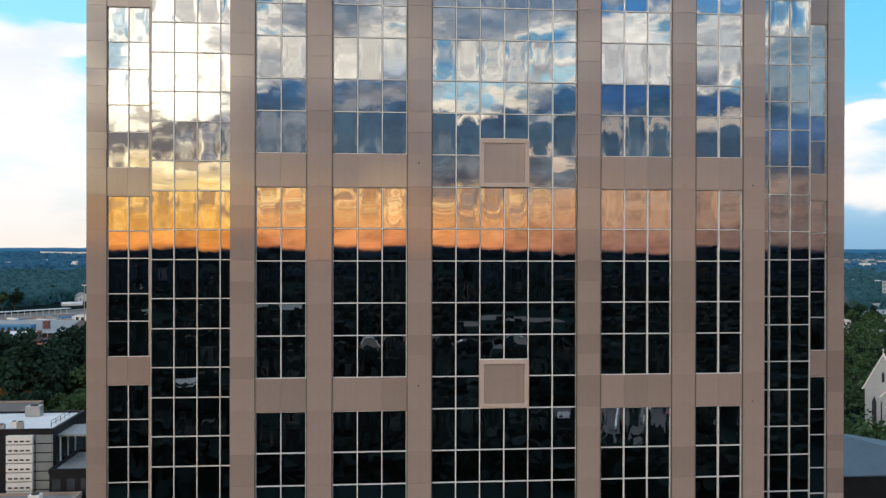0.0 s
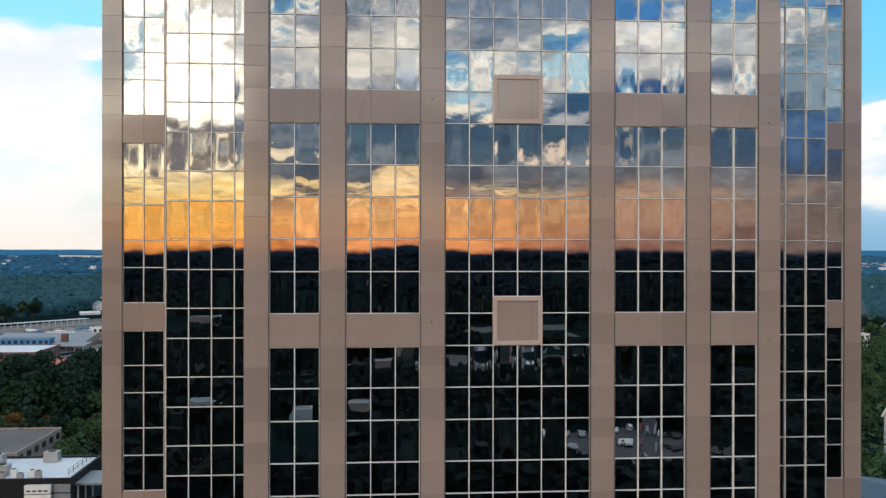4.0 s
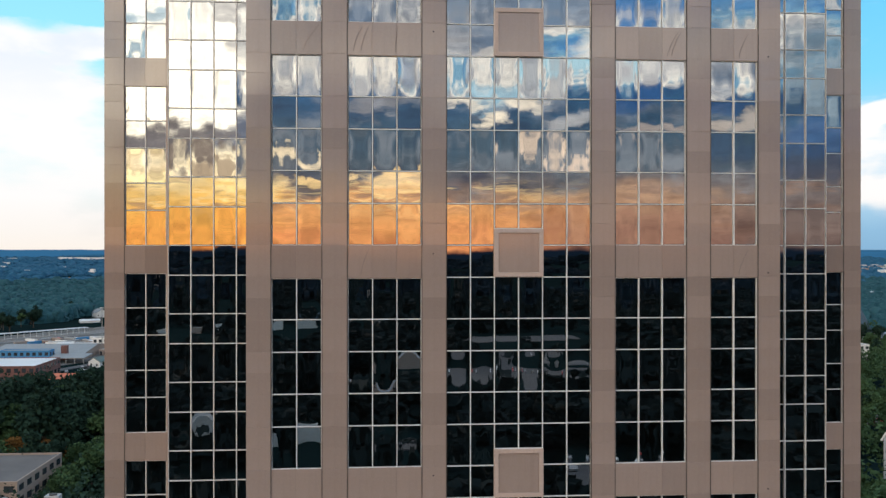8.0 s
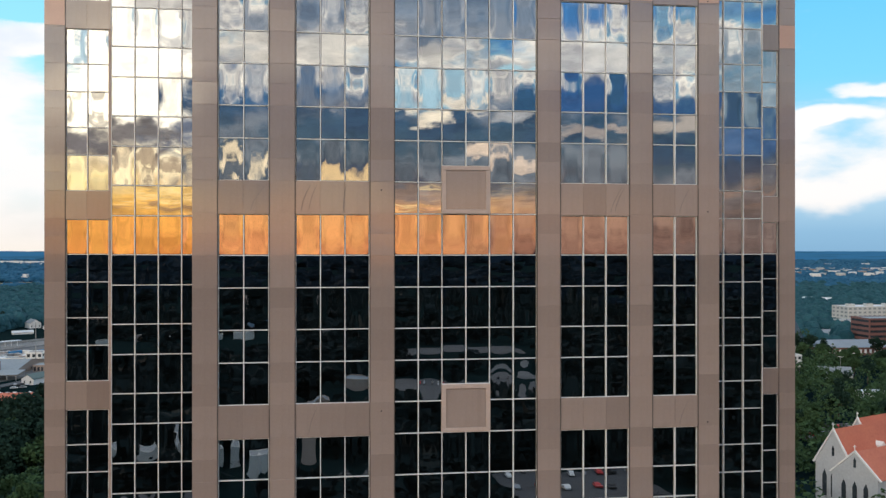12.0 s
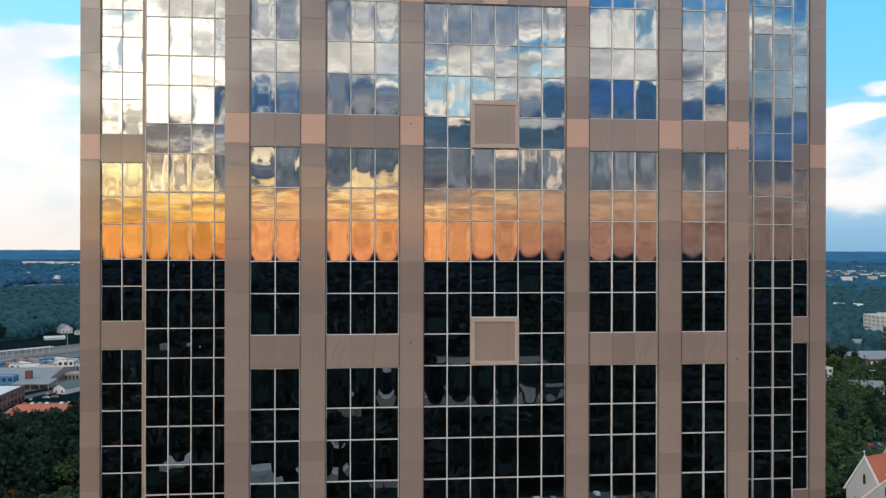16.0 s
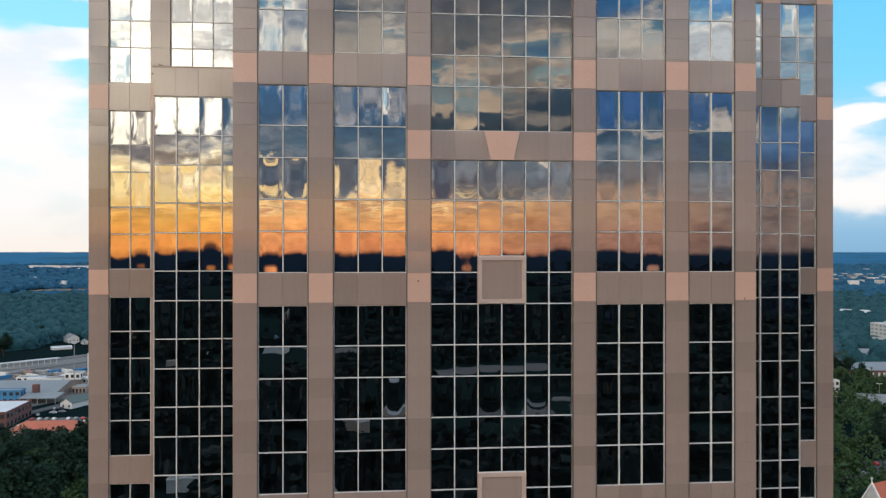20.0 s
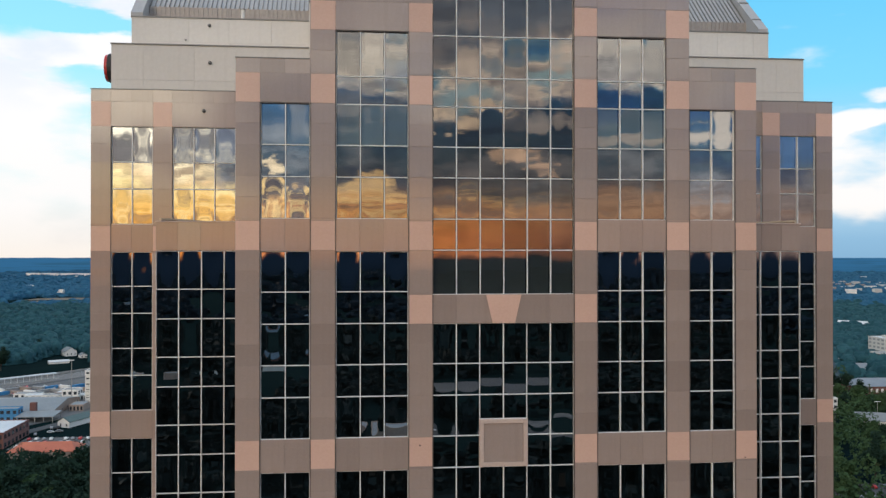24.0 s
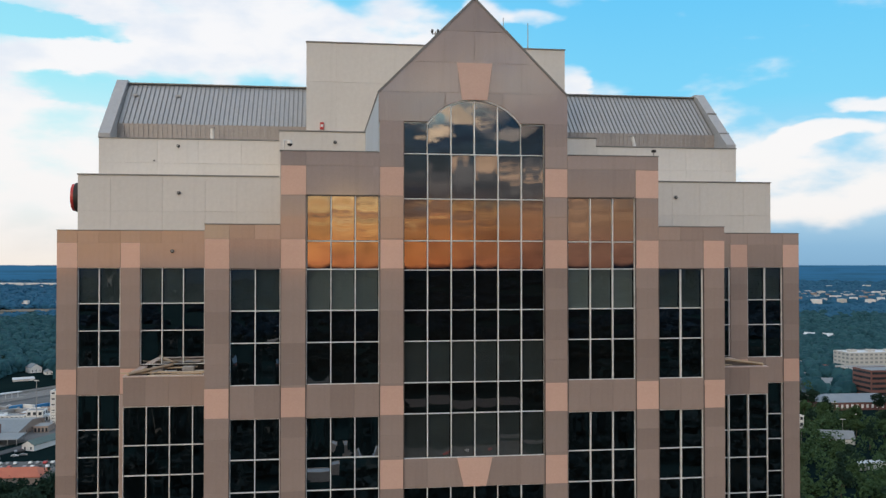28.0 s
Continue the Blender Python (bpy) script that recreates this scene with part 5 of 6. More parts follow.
def flat_house(name, label, cat, x0, x1, y0, y1, top, wall, roof, floors=0, bays=0, parapet=0.5, side_bays=0, win=FAR_GLASS, band=False, base=None):
    """A flat-roofed building with a parapet and windows on the two sides turned to the tower."""
    base = GROUND_Z - 1 if base is None else base
    e = thing(name, label, cat, ((x0 + x1) / 2, (y0 + y1) / 2, base))
    cx, cy = e.location.x, e.location.y
    hx, hy, h = (x1 - x0) / 2, (y1 - y0) / 2, top - base
    part("wall", box(-hx, hx, -hy, hy, 0, h), wall, e)
    part("roof", box(-hx + 0.4, hx - 0.4, -hy + 0.4, hy - 0.4, h + 0.001, h + 0.06), roof, e)
    for a, b, c, d in () if not parapet else ((-hx - 0.1, hx + 0.1, -hy - 0.1, -hy + 0.35), (-hx - 0.1, hx + 0.1, hy - 0.35, hy + 0.1), (-hx - 0.1, -hx + 0.35, -hy + 0.36, hy - 0.36), (hx - 0.35, hx + 0.1, -hy + 0.36, hy - 0.36)):
        part("parapet", box(a, b, c, d, h - 0.3, h + parapet), wall, e)
    if floors:
        fh = h / floors
        for k in range(floors):
            z = k * fh + fh * 0.3
            if band:
                part("window", box(-hx + 1, hx - 1, -hy - 0.05, -hy + 0.1, z, z + fh * 0.45), win, e)
                if side_bays:
                    for s in (-1, 1):
                        part("window", box(s * hx - 0.1, s * hx + 0.05, -hy + 1, hy - 1, z, z + fh * 0.45), win, e)
                continue
            w = 2 * hx / max(1, bays)
            for i in range(bays):
                x = -hx + (i + 0.5) * w
                part("window", box(x - w * 0.28, x + w * 0.28, -hy - 0.05, -hy + 0.1, z, z + fh * 0.5), win, e)
            w = 2 * hy / max(1, side_bays)
            for i in range(side_bays):
                y = -hy + (i + 0.5) * w
                s = 1 if cx < 0 else -1
                part("window", box(s * hx - 0.1, s * hx + 0.05, y - w * 0.28, y + w * 0.28, z, z + fh * 0.5), win, e)
    taken.append((x0, x1, y0, y1))
    return e


def gable_house(name, label, cat, x, y, wide, long, eaves, ridge, wall, roof, turn=0, bays=3, hip=0.0, base=None):
    """A pitched-roof building, its ridge along its own y."""
    base = height(x, y) - 0.5 if base is None else base
    e = thing(name, label, cat, (x, y, base))
    e.rotation_euler[2] = radians(turn)
    hw, hl = wide / 2, long / 2
    part("wall", prism([(-hw, 0), (hw, 0), (hw, eaves), (0, ridge - 0.1), (-hw, eaves)] if not hip else [(-hw, 0), (hw, 0), (hw, eaves), (-hw, eaves)], "y", -hl, hl), wall, e)
    over = 0.4
    for s in (-1, 1):
        bm = bmesh.new()
        top = [Vector((0, -hl - over + hip, ridge)), Vector((0, hl + over - hip, ridge))]
        low = [Vector((s * (hw + over), -hl - over, eaves - 0.2)), Vector((s * (hw + over), hl + over, eaves - 0.2))]
        vs = [bm.verts.new(p + Vector((0, 0, d))) for d in (0, 0.25) for p in (low[0], low[1], top[1], top[0])]
        for f in ((3, 2, 1, 0), (4, 5, 6, 7), (0, 1, 5, 4), (1, 2, 6, 5), (2, 3, 7, 6), (3, 0, 4, 7)):
            bm.faces.new([vs[i] for i in f])
        bmesh.ops.recalc_face_normals(bm, faces=bm.faces[:])
        part("roof", bm, roof, e)
        if hip:
            bm = bmesh.new()
            yy = s * (hl + over)
            tri = [Vector((-hw - over, yy, eaves - 0.2)), Vector((hw + over, yy, eaves - 0.2)), Vector((0, yy - s * hip, ridge))]
            vs = [bm.verts.new(p + Vector((0, 0, d))) for d in (0.0, 0.25) for p in tri]
            for f in ((0, 1, 2), (5, 4, 3), (0, 3, 4, 1), (1, 4, 5, 2), (2, 5, 3, 0)):
                bm.faces.new([vs[i] for i in f])
            bmesh.ops.recalc_face_normals(bm, faces=bm.faces[:])
            part("roof", bm, roof, e)
    for i in range(bays):
        xx = -hw + (i + 0.5) * wide / bays
        part("window", box(xx - 0.5, xx + 0.5, -hl - 0.06, -hl + 0.1, eaves * 0.35, eaves * 0.35 + 1.6), FAR_GLASS, e)
    r = max(wide, long) / 2
    taken.append((x - r, x + r, y - r, y + r))
    return e


# left of the tower: a pale-roofed block close by, its annex and low roofs
block = flat_house("apartment_block", "dark clad block with a white roof and pale balconies", "apartment building", -95, -59, 110, 127, -36.0, DARK_WALL, WHITE_ROOF, parapet=0.4)
for k in range(9):
    z = 32.6 - (k + 1) * 1.55
    part("balcony", box(10.6, 14.9, -9.5, -8.45, z, z + 1.36, 0.03), WHITE, block, "pale balcony front")
    for i in range(4):
        part("slot", box(11.0 + i * 0.95, 11.6 + i * 0.95, -9.56, -9.49, z + 0.35, z + 0.6), DARK_WALL, block)
    part("window", box(15.1, 17.9, -8.75, -8.4, z, z + 1.35, 0.03), GREY_ROOF, block, "grey glazed bay")
for k in range(5):
    part("window", box(17.95, 18.05, -7, 7, 6 + k * 5, 8 + k * 5), FAR_GLASS, block)
flat_house("annex", "low annex with a pale blue-grey roof terrace", "building", -58.4, -51.6, 106, 121, -42.0, DARK_WALL, GREY_ROOF, floors=5, bays=3, side_bays=4)
flat_house("low_building", "low building with a cluttered grey roof", "building", -92, -53, 78, 105, -45.5, TAN_WALL, GREY_ROOF, floors=4, bays=7, side_bays=4)
for i in range(14):
    unit = thing("roof_unit", "pale metal air unit on a flat roof", "air unit", (-89 + (i * 2.55) % 33, 84 + (i * 7.3) % 18, -45.44), group="roof units")
    part("case", box(-0.9, 0.9, -0.8, 0.8, 0, 1.6 + 0.3 * (i % 3), 0.06), (WHITE, GREY_STUFF)[i % 2], unit)
    part("fan", rod((0, 0, 1.6 + 0.3 * (i % 3)), (0, 0, 1.75 + 0.3 * (i % 3)), 0.6, 12), BLACK, unit)
for x, y in ((-78, 117), (-72, 114), (-83, 120), (-76, 122), (-67, 124), (-88, 116)):
    unit = thing("roof_unit", "pale metal air unit on a flat roof", "air unit", (x, y, -35.94), group="roof units")
    part("case", box(-1.3, 1.3, -1, 1, 0, 1.9, 0.06), GREY_STUFF, unit)
    part("fan", rod((0, 0, 1.9), (0, 0, 2.1), 0.7, 12), BLACK, unit)
for i in range(9):
    unit = thing("roof_unit", "pale metal air unit on a flat roof", "air unit", (-77 + i * 1.5, 111.6 + (i % 2) * 1.3, -35.94), group="roof units")
    part("case", box(-0.5, 0.5, -0.45, 0.45, 0, 0.9 + 0.2 * (i % 3), 0.04), (GREY_STUFF, WHITE)[i % 2], unit)
    part("fan", rod((0, 0, 0.9 + 0.2 * (i % 3)), (0, 0, 1.0 + 0.2 * (i % 3)), 0.35, 10), BLACK, unit)
rail = thing("roof_rail", "dark steel guard rail on a roof edge", "rail", (-60.4, 119, -35.94))
for i in range(6):
    part("post", rod((0, -6 + i * 2.4, 0), (0, -6 + i * 2.4, 1.1), 0.05, 6), BLACK, rail)
for h in (0.55, 1.1):
    part("bar", rod((0, -6.2, h), (0, 6.2, h), 0.045, 6), BLACK, rail)
canopy = thing("roof_canopy", "pale steel canopy frame on the roof edge", "canopy", (-56.5, 116, -42.0))
part("top", box(-2.6, 3.2, -4, 5, 4.6, 5.0, 0.05), GREY_ROOF, canopy)
for x in (-2.2, 2.6):
    for y in (-3.5, 0.5, 4.5):
        part("post", box(x - 0.12, x + 0.12, y - 0.12, y + 0.12, 0.06, 4.6), WHITE, canopy)
flat_house("brown_building", "brown brick building with a grey flat roof", "building", -150, -108, 214, 250, -54.6, TAN_WALL, ROOF_FLAT, floors=4, bays=9, side_bays=6, parapet=0.6)
for i in range(5):
    unit = thing("roof_unit", "pale metal air unit on a flat roof", "air unit", (-117 - i * 4.6, 222 + (i % 3) * 9, -54.54), group="roof units")
    part("case", box(-0.8, 0.8, -0.7, 0.7, 0, 1.2, 0.06), (WHITE, GREY_STUFF)[i % 2], unit)
    part("fan", rod((0, 0, 1.2), (0, 0, 1.35), 0.5, 12), BLACK, unit)

# farther left: low sheds, a rail yard and a station
G = GROUND_Z
RAIL = 57                   # degrees from east, the way the tracks run
gable_house("red_roof_building", "low building with an orange-red hipped roof", "building", -178, 484, 20, 36, 4.6, 8.0, TAN_WALL, RED_TILE, 90, 4, hip=5)
slab("car_park", -206, -160, 500, 534, 0.3, YARD, "worn grey car park beside the sheds", "car park")
taken.append((-206, -160, 500, 534))
flat_house("brick_building", "red brick warehouse with a pale roof", "warehouse", -248, -209, 504, 547, G + 9, BRICK, WHITE_ROOF, 2, 9, side_bays=7)
gable_house("green_roof_shed", "long white shed with a dark green roof", "shed", -183, 598, 9, 64, 4.2, 7, WHITE, GREEN_ROOF, -21, 2)
flat_house("blue_building", "bright blue clad building", "building", -266, -233, 596, 606, G + 8, BLUE_WALL, GREY_ROOF, 2, 8, side_bays=2)
gable_house("grey_roof_hall", "long hall with a shallow grey sheet roof", "hall", -247, 642, 62, 66, 5, 8.6, TAN_WALL, GREY_ROOF, 90, 5)
dock = thing("loading_canopy", "open grey loading canopy on posts before a hall", "canopy", (-219, 597, G))
part("roof", prism([(-9.5, 3.7), (9.5, 4.7), (9.5, 5.1), (-9.5, 4.1)], "x", -13, 12), GREY_ROOF, dock)
for i in range(5):
    for yy in (-8.5, 8.5):
        part("post", box(-12 + i * 5.8 - 0.2, -12 + i * 5.8 + 0.2, yy - 0.2, yy + 0.2, -0.4, 3.7), GREY_STUFF, dock)
part("chimney", box(-10, -6, 10, 14, -0.4, 10.5), BRICK, dock, "square brick stack")
flat_house("white_building", "white cube of a building with dark windows", "building", -229, -217, 678, 690, G + 8.6, WHITE, GREY_ROOF, 2, 3, side_bays=2)
for i, (sx, sy, w, l) in enumerate(((-252, 694, 9, 5), (-240, 690, 7, 5), (-233, 700, 6, 6), (-262, 703, 10, 5), (-212, 690, 5, 6), (-205, 640, 5, 8))):
    flat_house("yard_shed", "low white yard shed with a flat roof", "shed", sx - w, sx + w, sy - l, sy + l, G + 3.4 + 0.6 * (i % 3), (WHITE, WHITE, TAN_WALL)[i % 3], (WHITE_ROOF, GREY_ROOF)[i % 2], 1, 4, parapet=0.2)
tower_block = flat_house("white_tower_block", "slim white building with stacked balconies", "building", -208, -196, 665, 677, G + 25, WHITE, GREY_ROOF, 6, 3, side_bays=3)
for k in range(6):
    part("balcony", box(-5.8, 5.8, -7.2, -6.1, 2.2 + k * 4.1, 3.3 + k * 4.1), WHITE, tower_block)
gable_house("white_house", "white house on a wooded rise", "house", -321, 1005, 12, 17, 6, 10, WHITE, GREY_ROOF, 35, 3)
gable_house("long_white_shed", "long low white shed beyond the rails", "shed", -309, 931, 6, 20, 2.6, 4.2, WHITE, WHITE_ROOF, -62, 2)
taken += [(-340, -285, 900, 1008)]
taken += [(-335, -165, 560, 716), (-330, -185, 716, 870)]
rng_far = random.Random(5)
for i in range(9):
    x, y = rng_far.uniform(-300, -170), rng_far.uniform(880, 1000)
    gable_house("shed", "small pale shed near the rail yard", "shed", x, y, rng_far.uniform(7, 10), rng_far.uniform(10, 18), 3.5, 5.5, rng_far.choice((WHITE, TAN_WALL, BRICK)), rng_far.choice((GREY_ROOF, WHITE_ROOF)), rng_far.uniform(0, 90), 2)
# the rail yard
along = Matrix.Translation((-281, 810, G)) @ pose(0, 0, 0, 0, 0, RAIL)
for name, lo, hi, mat, label, cat in (("rail_bed", -15, 17, BALLAST, "grey-brown rail ballast", "rail bed"), ("yard", -178, -24, YARD, "pale worn ground of the rail yard", "yard"), ("road", -23.9, -15.1, ASPHALT, "asphalt road beside the rails", "road")):
    ob = tagged(part(name, box(-260, 300, lo, hi, -0.5, 0.3), mat), label, cat, kind="structure")
    ob.matrix_world = along
ob = tagged(part("street", box(-4, 4, -60, 40, -0.5, 0.42), ASPHALT), "asphalt street beside the sheds", "street", kind="structure")
ob.matrix_world = Matrix.Translation((-199, 588, G)) @ pose(0, 0, 0, 0, 0, -21)
for i in range(6):
    ob = tagged(part("rail_track", joined(box(-258, 298, -0.85, -0.6, 0.3, 0.55), box(-258, 298, 0.6, 0.85, 0.3, 0.55)), GREY_STUFF), "steel rail track on the ballast", "rail track", kind="structure", group="rail tracks")
    ob.matrix_world = along @ Matrix.Translation((0, -12 + i * 5, 0))
wall = tagged(part("retaining_wall", box(-260, 300, 19, 20, -0.5, 2.2), CONCRETE), "long pale concrete wall behind the rails", "retaining wall", kind="structure")
wall.matrix_world = along
station = thing("station_canopy", "long pale green station canopy on posts", "station canopy", (-304, 776, G))
station.rotation_euler[2] = radians(48)
part("roof", box(-45, 45, -3, 3, 5.6, 6.2, 0.1), WHITE_ROOF, station)
part("platform", box(-47, 47, -4, 4, -0.5, 1.1, 0.05), CONCRETE, station)
for i in range(16):
    part("post", box(-43 + i * 5.7 - 0.2, -43 + i * 5.7 + 0.2, -0.2, 0.2, 1.1, 5.6), WHITE, station)
mast = thing("light_mast", "tall floodlight mast by the rail yard", "light mast", (-219, 669, G))
part("pole", rod((0, 0, 0), (0, 0, 33), 0.4, 8, 0.5), CONCRETE, mast)
part("head", box(-1.6, 1.6, -0.4, 0.4, 32.6, 33.2, 0.05), WHITE, mast)

# right of the tower: a church, a slate roof, streets and mid-rise blocks
church = thing("church", "grey stone church with steep orange-red roofs and white copings", "church", (160.2, 230.0, GROUND_Z))
church.rotation_euler[2] = radians(-65)


def church_wing(x, y, wide, long, eaves, ridge, axis):
    wing = part("wall", prism([(-wide / 2, 0), (wide / 2, 0), (wide / 2, eaves), (0, ridge), (-wide / 2, eaves)], "y", -long / 2, long / 2), STONE, church)
    m = Matrix.Translation((x, y, 0)) @ pose(0, 0, 0, 0, 0, axis)
    wing.matrix_basis = m
    for s in (-1, 1):
        part("roof", prism([(s * (wide / 2 + 0.5), eaves - 0.5), (0, ridge + 0.05), (0, ridge + 0.4), (s * (wide / 2 + 0.7), eaves - 0.3)], "y", -long / 2 + 0.5, long / 2 - 0.5), RED_TILE, church).matrix_basis = m
        for e in (-1, 1):
            part("coping", prism([(s * (wide / 2 + 0.6), eaves - 0.6), (0, ridge + 0.2), (0, ridge + 0.9), (s * (wide / 2 + 1.1), eaves - 0.4)], "y", e * (long / 2 - 0.45), e * (long / 2 + 0.15)), WHITE, church).matrix_basis = m
    for dx in (-wide * 0.24, 0, wide * 0.24):
        pts = [(dx - 0.8, eaves * 0.35), (dx + 0.8, eaves * 0.35), (dx + 0.8, eaves * 0.75), (dx, eaves * 0.87), (dx - 0.8, eaves * 0.75)]
        part("window", prism(pts, "y", -long / 2 - 0.06, -long / 2 + 0.2), FAR_GLASS, church).matrix_basis = m
    part("window", prism([(-0.45, eaves * 1.15), (0.45, eaves * 1.15), (0.45, eaves * 1.3), (0, eaves * 1.36), (-0.45, eaves * 1.3)], "y", -long / 2 - 0.06, -long / 2 + 0.2), FAR_GLASS, church).matrix_basis = m
    part("finial", joined(rod((0, -long / 2, ridge + 0.6), (0, -long / 2, ridge + 2.6), 0.12, 6), rod((-0.5, -long / 2, ridge + 2.0), (0.5, -long / 2, ridge + 2.0), 0.1, 6)), WHITE, church).matrix_basis = m


church_wing(0, 20, 13, 40, 17, 28, 0)
church_wing(9, 19, 16, 42, 15.5, 22.5, 0)
church_wing(-3.5, 33, 12, 28, 18, 29.2, 0)
for i in range(5):
    bar = part("roof_light", box(-0.35, 0.35, -1.1, 1.1, 0, 0.25), WHITE, church, "pale roof light")
    bar.matrix_basis = Matrix.Translation((11.6, 14 + i * 2.2, 20.3)) @ pose(0, 0, 0, 0, 41, 0)
dorm = part("dormer", prism([(-1.2, 0), (1.2, 0), (1.2, 2), (0, 3.2), (-1.2, 2)], "x", -1.5, 1.5), WHITE, church, "small white dormer")
dorm.matrix_basis = Matrix.Translation((4.6, 19, 20.0))
taken.append((148, 222, 205, 272))
gable_house("slate_roof_building", "dark building with a blue-grey slate hipped roof", "building", 84, 131, 26, 56, 20.4, 26, DARK_WALL, SLATE, 90, 5, hip=24, base=GROUND_Z - 1)
flat_house("office_block", "pale seven-storey office block with faint windows", "office building", 541, 684, 832, 862, G + 27, PALE_WALL, WHITE_ROOF, 7, 26, side_bays=4, win=GREY_ROOF)
for i in range(5):
    unit = thing("roof_unit", "pale metal air unit on a flat roof", "air unit", (552 + i * 21, 846, G + 27.06), group="roof units")
    part("case", box(-4, 4, -3, 3, 0, 2.6, 0.06), PALE_WALL, unit)
    part("fan", rod((0, 0, 2.6), (0, 0, 2.9), 1.5, 12), BLACK, unit)
flat_house("parking_deck", "pale open parking deck", "car park", 521, 628, 796, 826, G + 15, PALE_WALL, CONCRETE, 4, 8, band=True, side_bays=1)
flat_house("brick_block", "red brick mid-rise block with ribbon windows", "office building", 474, 560, 692, 720, G + 26, BRICK, GREY_ROOF, 6, 10, band=True, side_bays=1)
flat_house("pale_hall", "long pale hall with a flat roof", "hall", 530, 572, 915, 935, G + 8, PALE_WALL, WHITE_ROOF, 1, 8)
gable_house("tiled_hall", "low hall with an orange-red tiled roof", "hall", 548, 880, 20, 40, 5, 9, TAN_WALL, RED_TILE, 80, 5, hip=4)
gable_house("grey_roof_market", "long low market hall with a grey roof", "hall", 474, 778, 22, 44, 5, 9.5, TAN_WALL, GREY_ROOF, 82, 6, hip=4)
flat_house("white_shop", "low white shop with a flat roof", "shop", 448, 474, 750, 760, G + 3.6, WHITE, WHITE_ROOF, 1, 7)
flat_house("white_shop", "low white shop with a flat roof", "shop", 484, 505, 742, 752, G + 4.4, WHITE, GREY_ROOF, 1, 5)
school = gable_house("brick_school", "brick building with a grey hipped roof and white trim", "school", 434, 660, 28, 66, 7, 12, BRICK, SLATE_PALE, 88, 6, hip=10)
for i in range(14):
    part("window", box(-14.06, -13.9, -30 + i * 4.4, -28 + i * 4.4, 2.2, 5.2), WHITE, school, "white-trimmed window")
for i, (hx, hy) in enumerate(((402, 690), (411, 694))):
    gable_house("white_gabled_house", "small white house with a steep gable", "house", hx, hy, 8, 10, 4, 10, WHITE, SLATE, 12, 2)
gable_house("spire_house", "dark building with a steep slate roof", "building", 419, 722, 13, 14, 7, 25, BRICK, SLATE, 0, 2, hip=5)
flat_house("white_house", "plain white three-storey house among trees", "house", 324, 338, 564, 577, G + 11, WHITE, GREY_ROOF, 3, 4, side_bays=3)
gable_house("grey_roof_house", "house with a wide grey roof among trees", "house", 338, 524, 14, 22, 4, 8.5, WHITE, GREY_ROOF, 70, 3)
flat_house("white_carport", "long low white carport roof", "carport", 300, 324, 444, 452, G + 4, WHITE, WHITE_ROOF, parapet=0.1)
for lx, ly in ((352, 538), (372, 556), (300, 500), (389, 610), (340, 600)):
    lamp = thing("street_lamp", "tall street lamp with a double arm", "street lamp", (lx, ly, G - 0.3), group="street lamps")
    part("pole", rod((0, 0, 0), (0, 0, 13), 0.16, 8, 0.6), CONCRETE, lamp)
    part("arm", box(-2.2, 2.2, -0.15, 0.15, 12.9, 13.15), WHITE, lamp)
for i in range(12):
    x, y, z = polar(rng_far.uniform(27, 36), rng_far.uniform(480, 1500))
    if clear_at(x, y, 14):
        gable_house("house", "small pale house among trees", "house", x, y, 9, 12, 5, 8.5, rng_far.choice((WHITE, WHITE, TAN_WALL)), rng_far.choice((GREY_ROOF, SLATE, RED_TILE)), rng_far.uniform(0, 180), 3)
for i in range(14):
    x, y, z = polar(rng_far.uniform(29, 37), rng_far.uniform(830, 1000))
    if clear_at(x, y, 13):
        w, l = rng_far.uniform(6, 11), rng_far.uniform(5, 8)
        flat_house("town_building", "low town building with a flat pale roof", "building", x - w, x + w, y - l, y + l, z + rng_far.uniform(5, 8), rng_far.choice((BRICK, TAN_WALL, PALE_WALL)), rng_far.choice((WHITE_ROOF, GREY_ROOF)), 2, 7, side_bays=3)
for i in range(46):
    x, y, z = polar(28.2 + i * 0.18 + rng_far.uniform(-0.12, 0.12), 2450 + (i * 337) % 900)
    w = rng_far.uniform(4, 15)
    flat_house("far_hall", "pale roofed hall far off in the woods", "hall", x - w, x + w, y - 9, y + 9, z + rng_far.uniform(13, 18.5), rng_far.choice((WHITE, PALE_WALL, PALE_WALL, TAN_WALL)), rng_far.choice((WHITE_ROOF, WHITE_ROOF, GREY_ROOF)), parapet=0)
for x, y in ((752, 1277), (770, 1258)):
    gable_house("white_house", "white house on a wooded rise", "house", x, y, 12, 17, 9, 14, WHITE, WHITE_ROOF, 35, 3)
for i in range(30):
    az = rng_far.uniform(-25, -13) if i % 2 else rng_far.uniform(25, 37)
    x, y, z = polar(az, rng_far.choice((2450, 2900, 3350, 3900)) + rng_far.uniform(-90, 90))
    w = rng_far.uniform(5, 18)
    flat_house("far_hall", "pale roofed hall far off in the woods", "hall", x - w, x + w, y - 8, y + 8, z + rng_far.uniform(13, 20), rng_far.choice((WHITE, WHITE, TAN_WALL)), rng_far.choice((WHITE_ROOF, GREY_ROOF)), parapet=0)
for az, w in ((-18.4, 50), (-17.6, 70), (-16.7, 60), (-16.0, 80), (-15.2, 60)):
    x, y, z = polar(az, 3950)
    flat_house("far_hall", "long pale roofed hall far off in the woods", "hall", x - w * 0.6, x + w * 0.6, y - 10, y + 10, z + 19.2, WHITE, WHITE_ROOF, parapet=0)
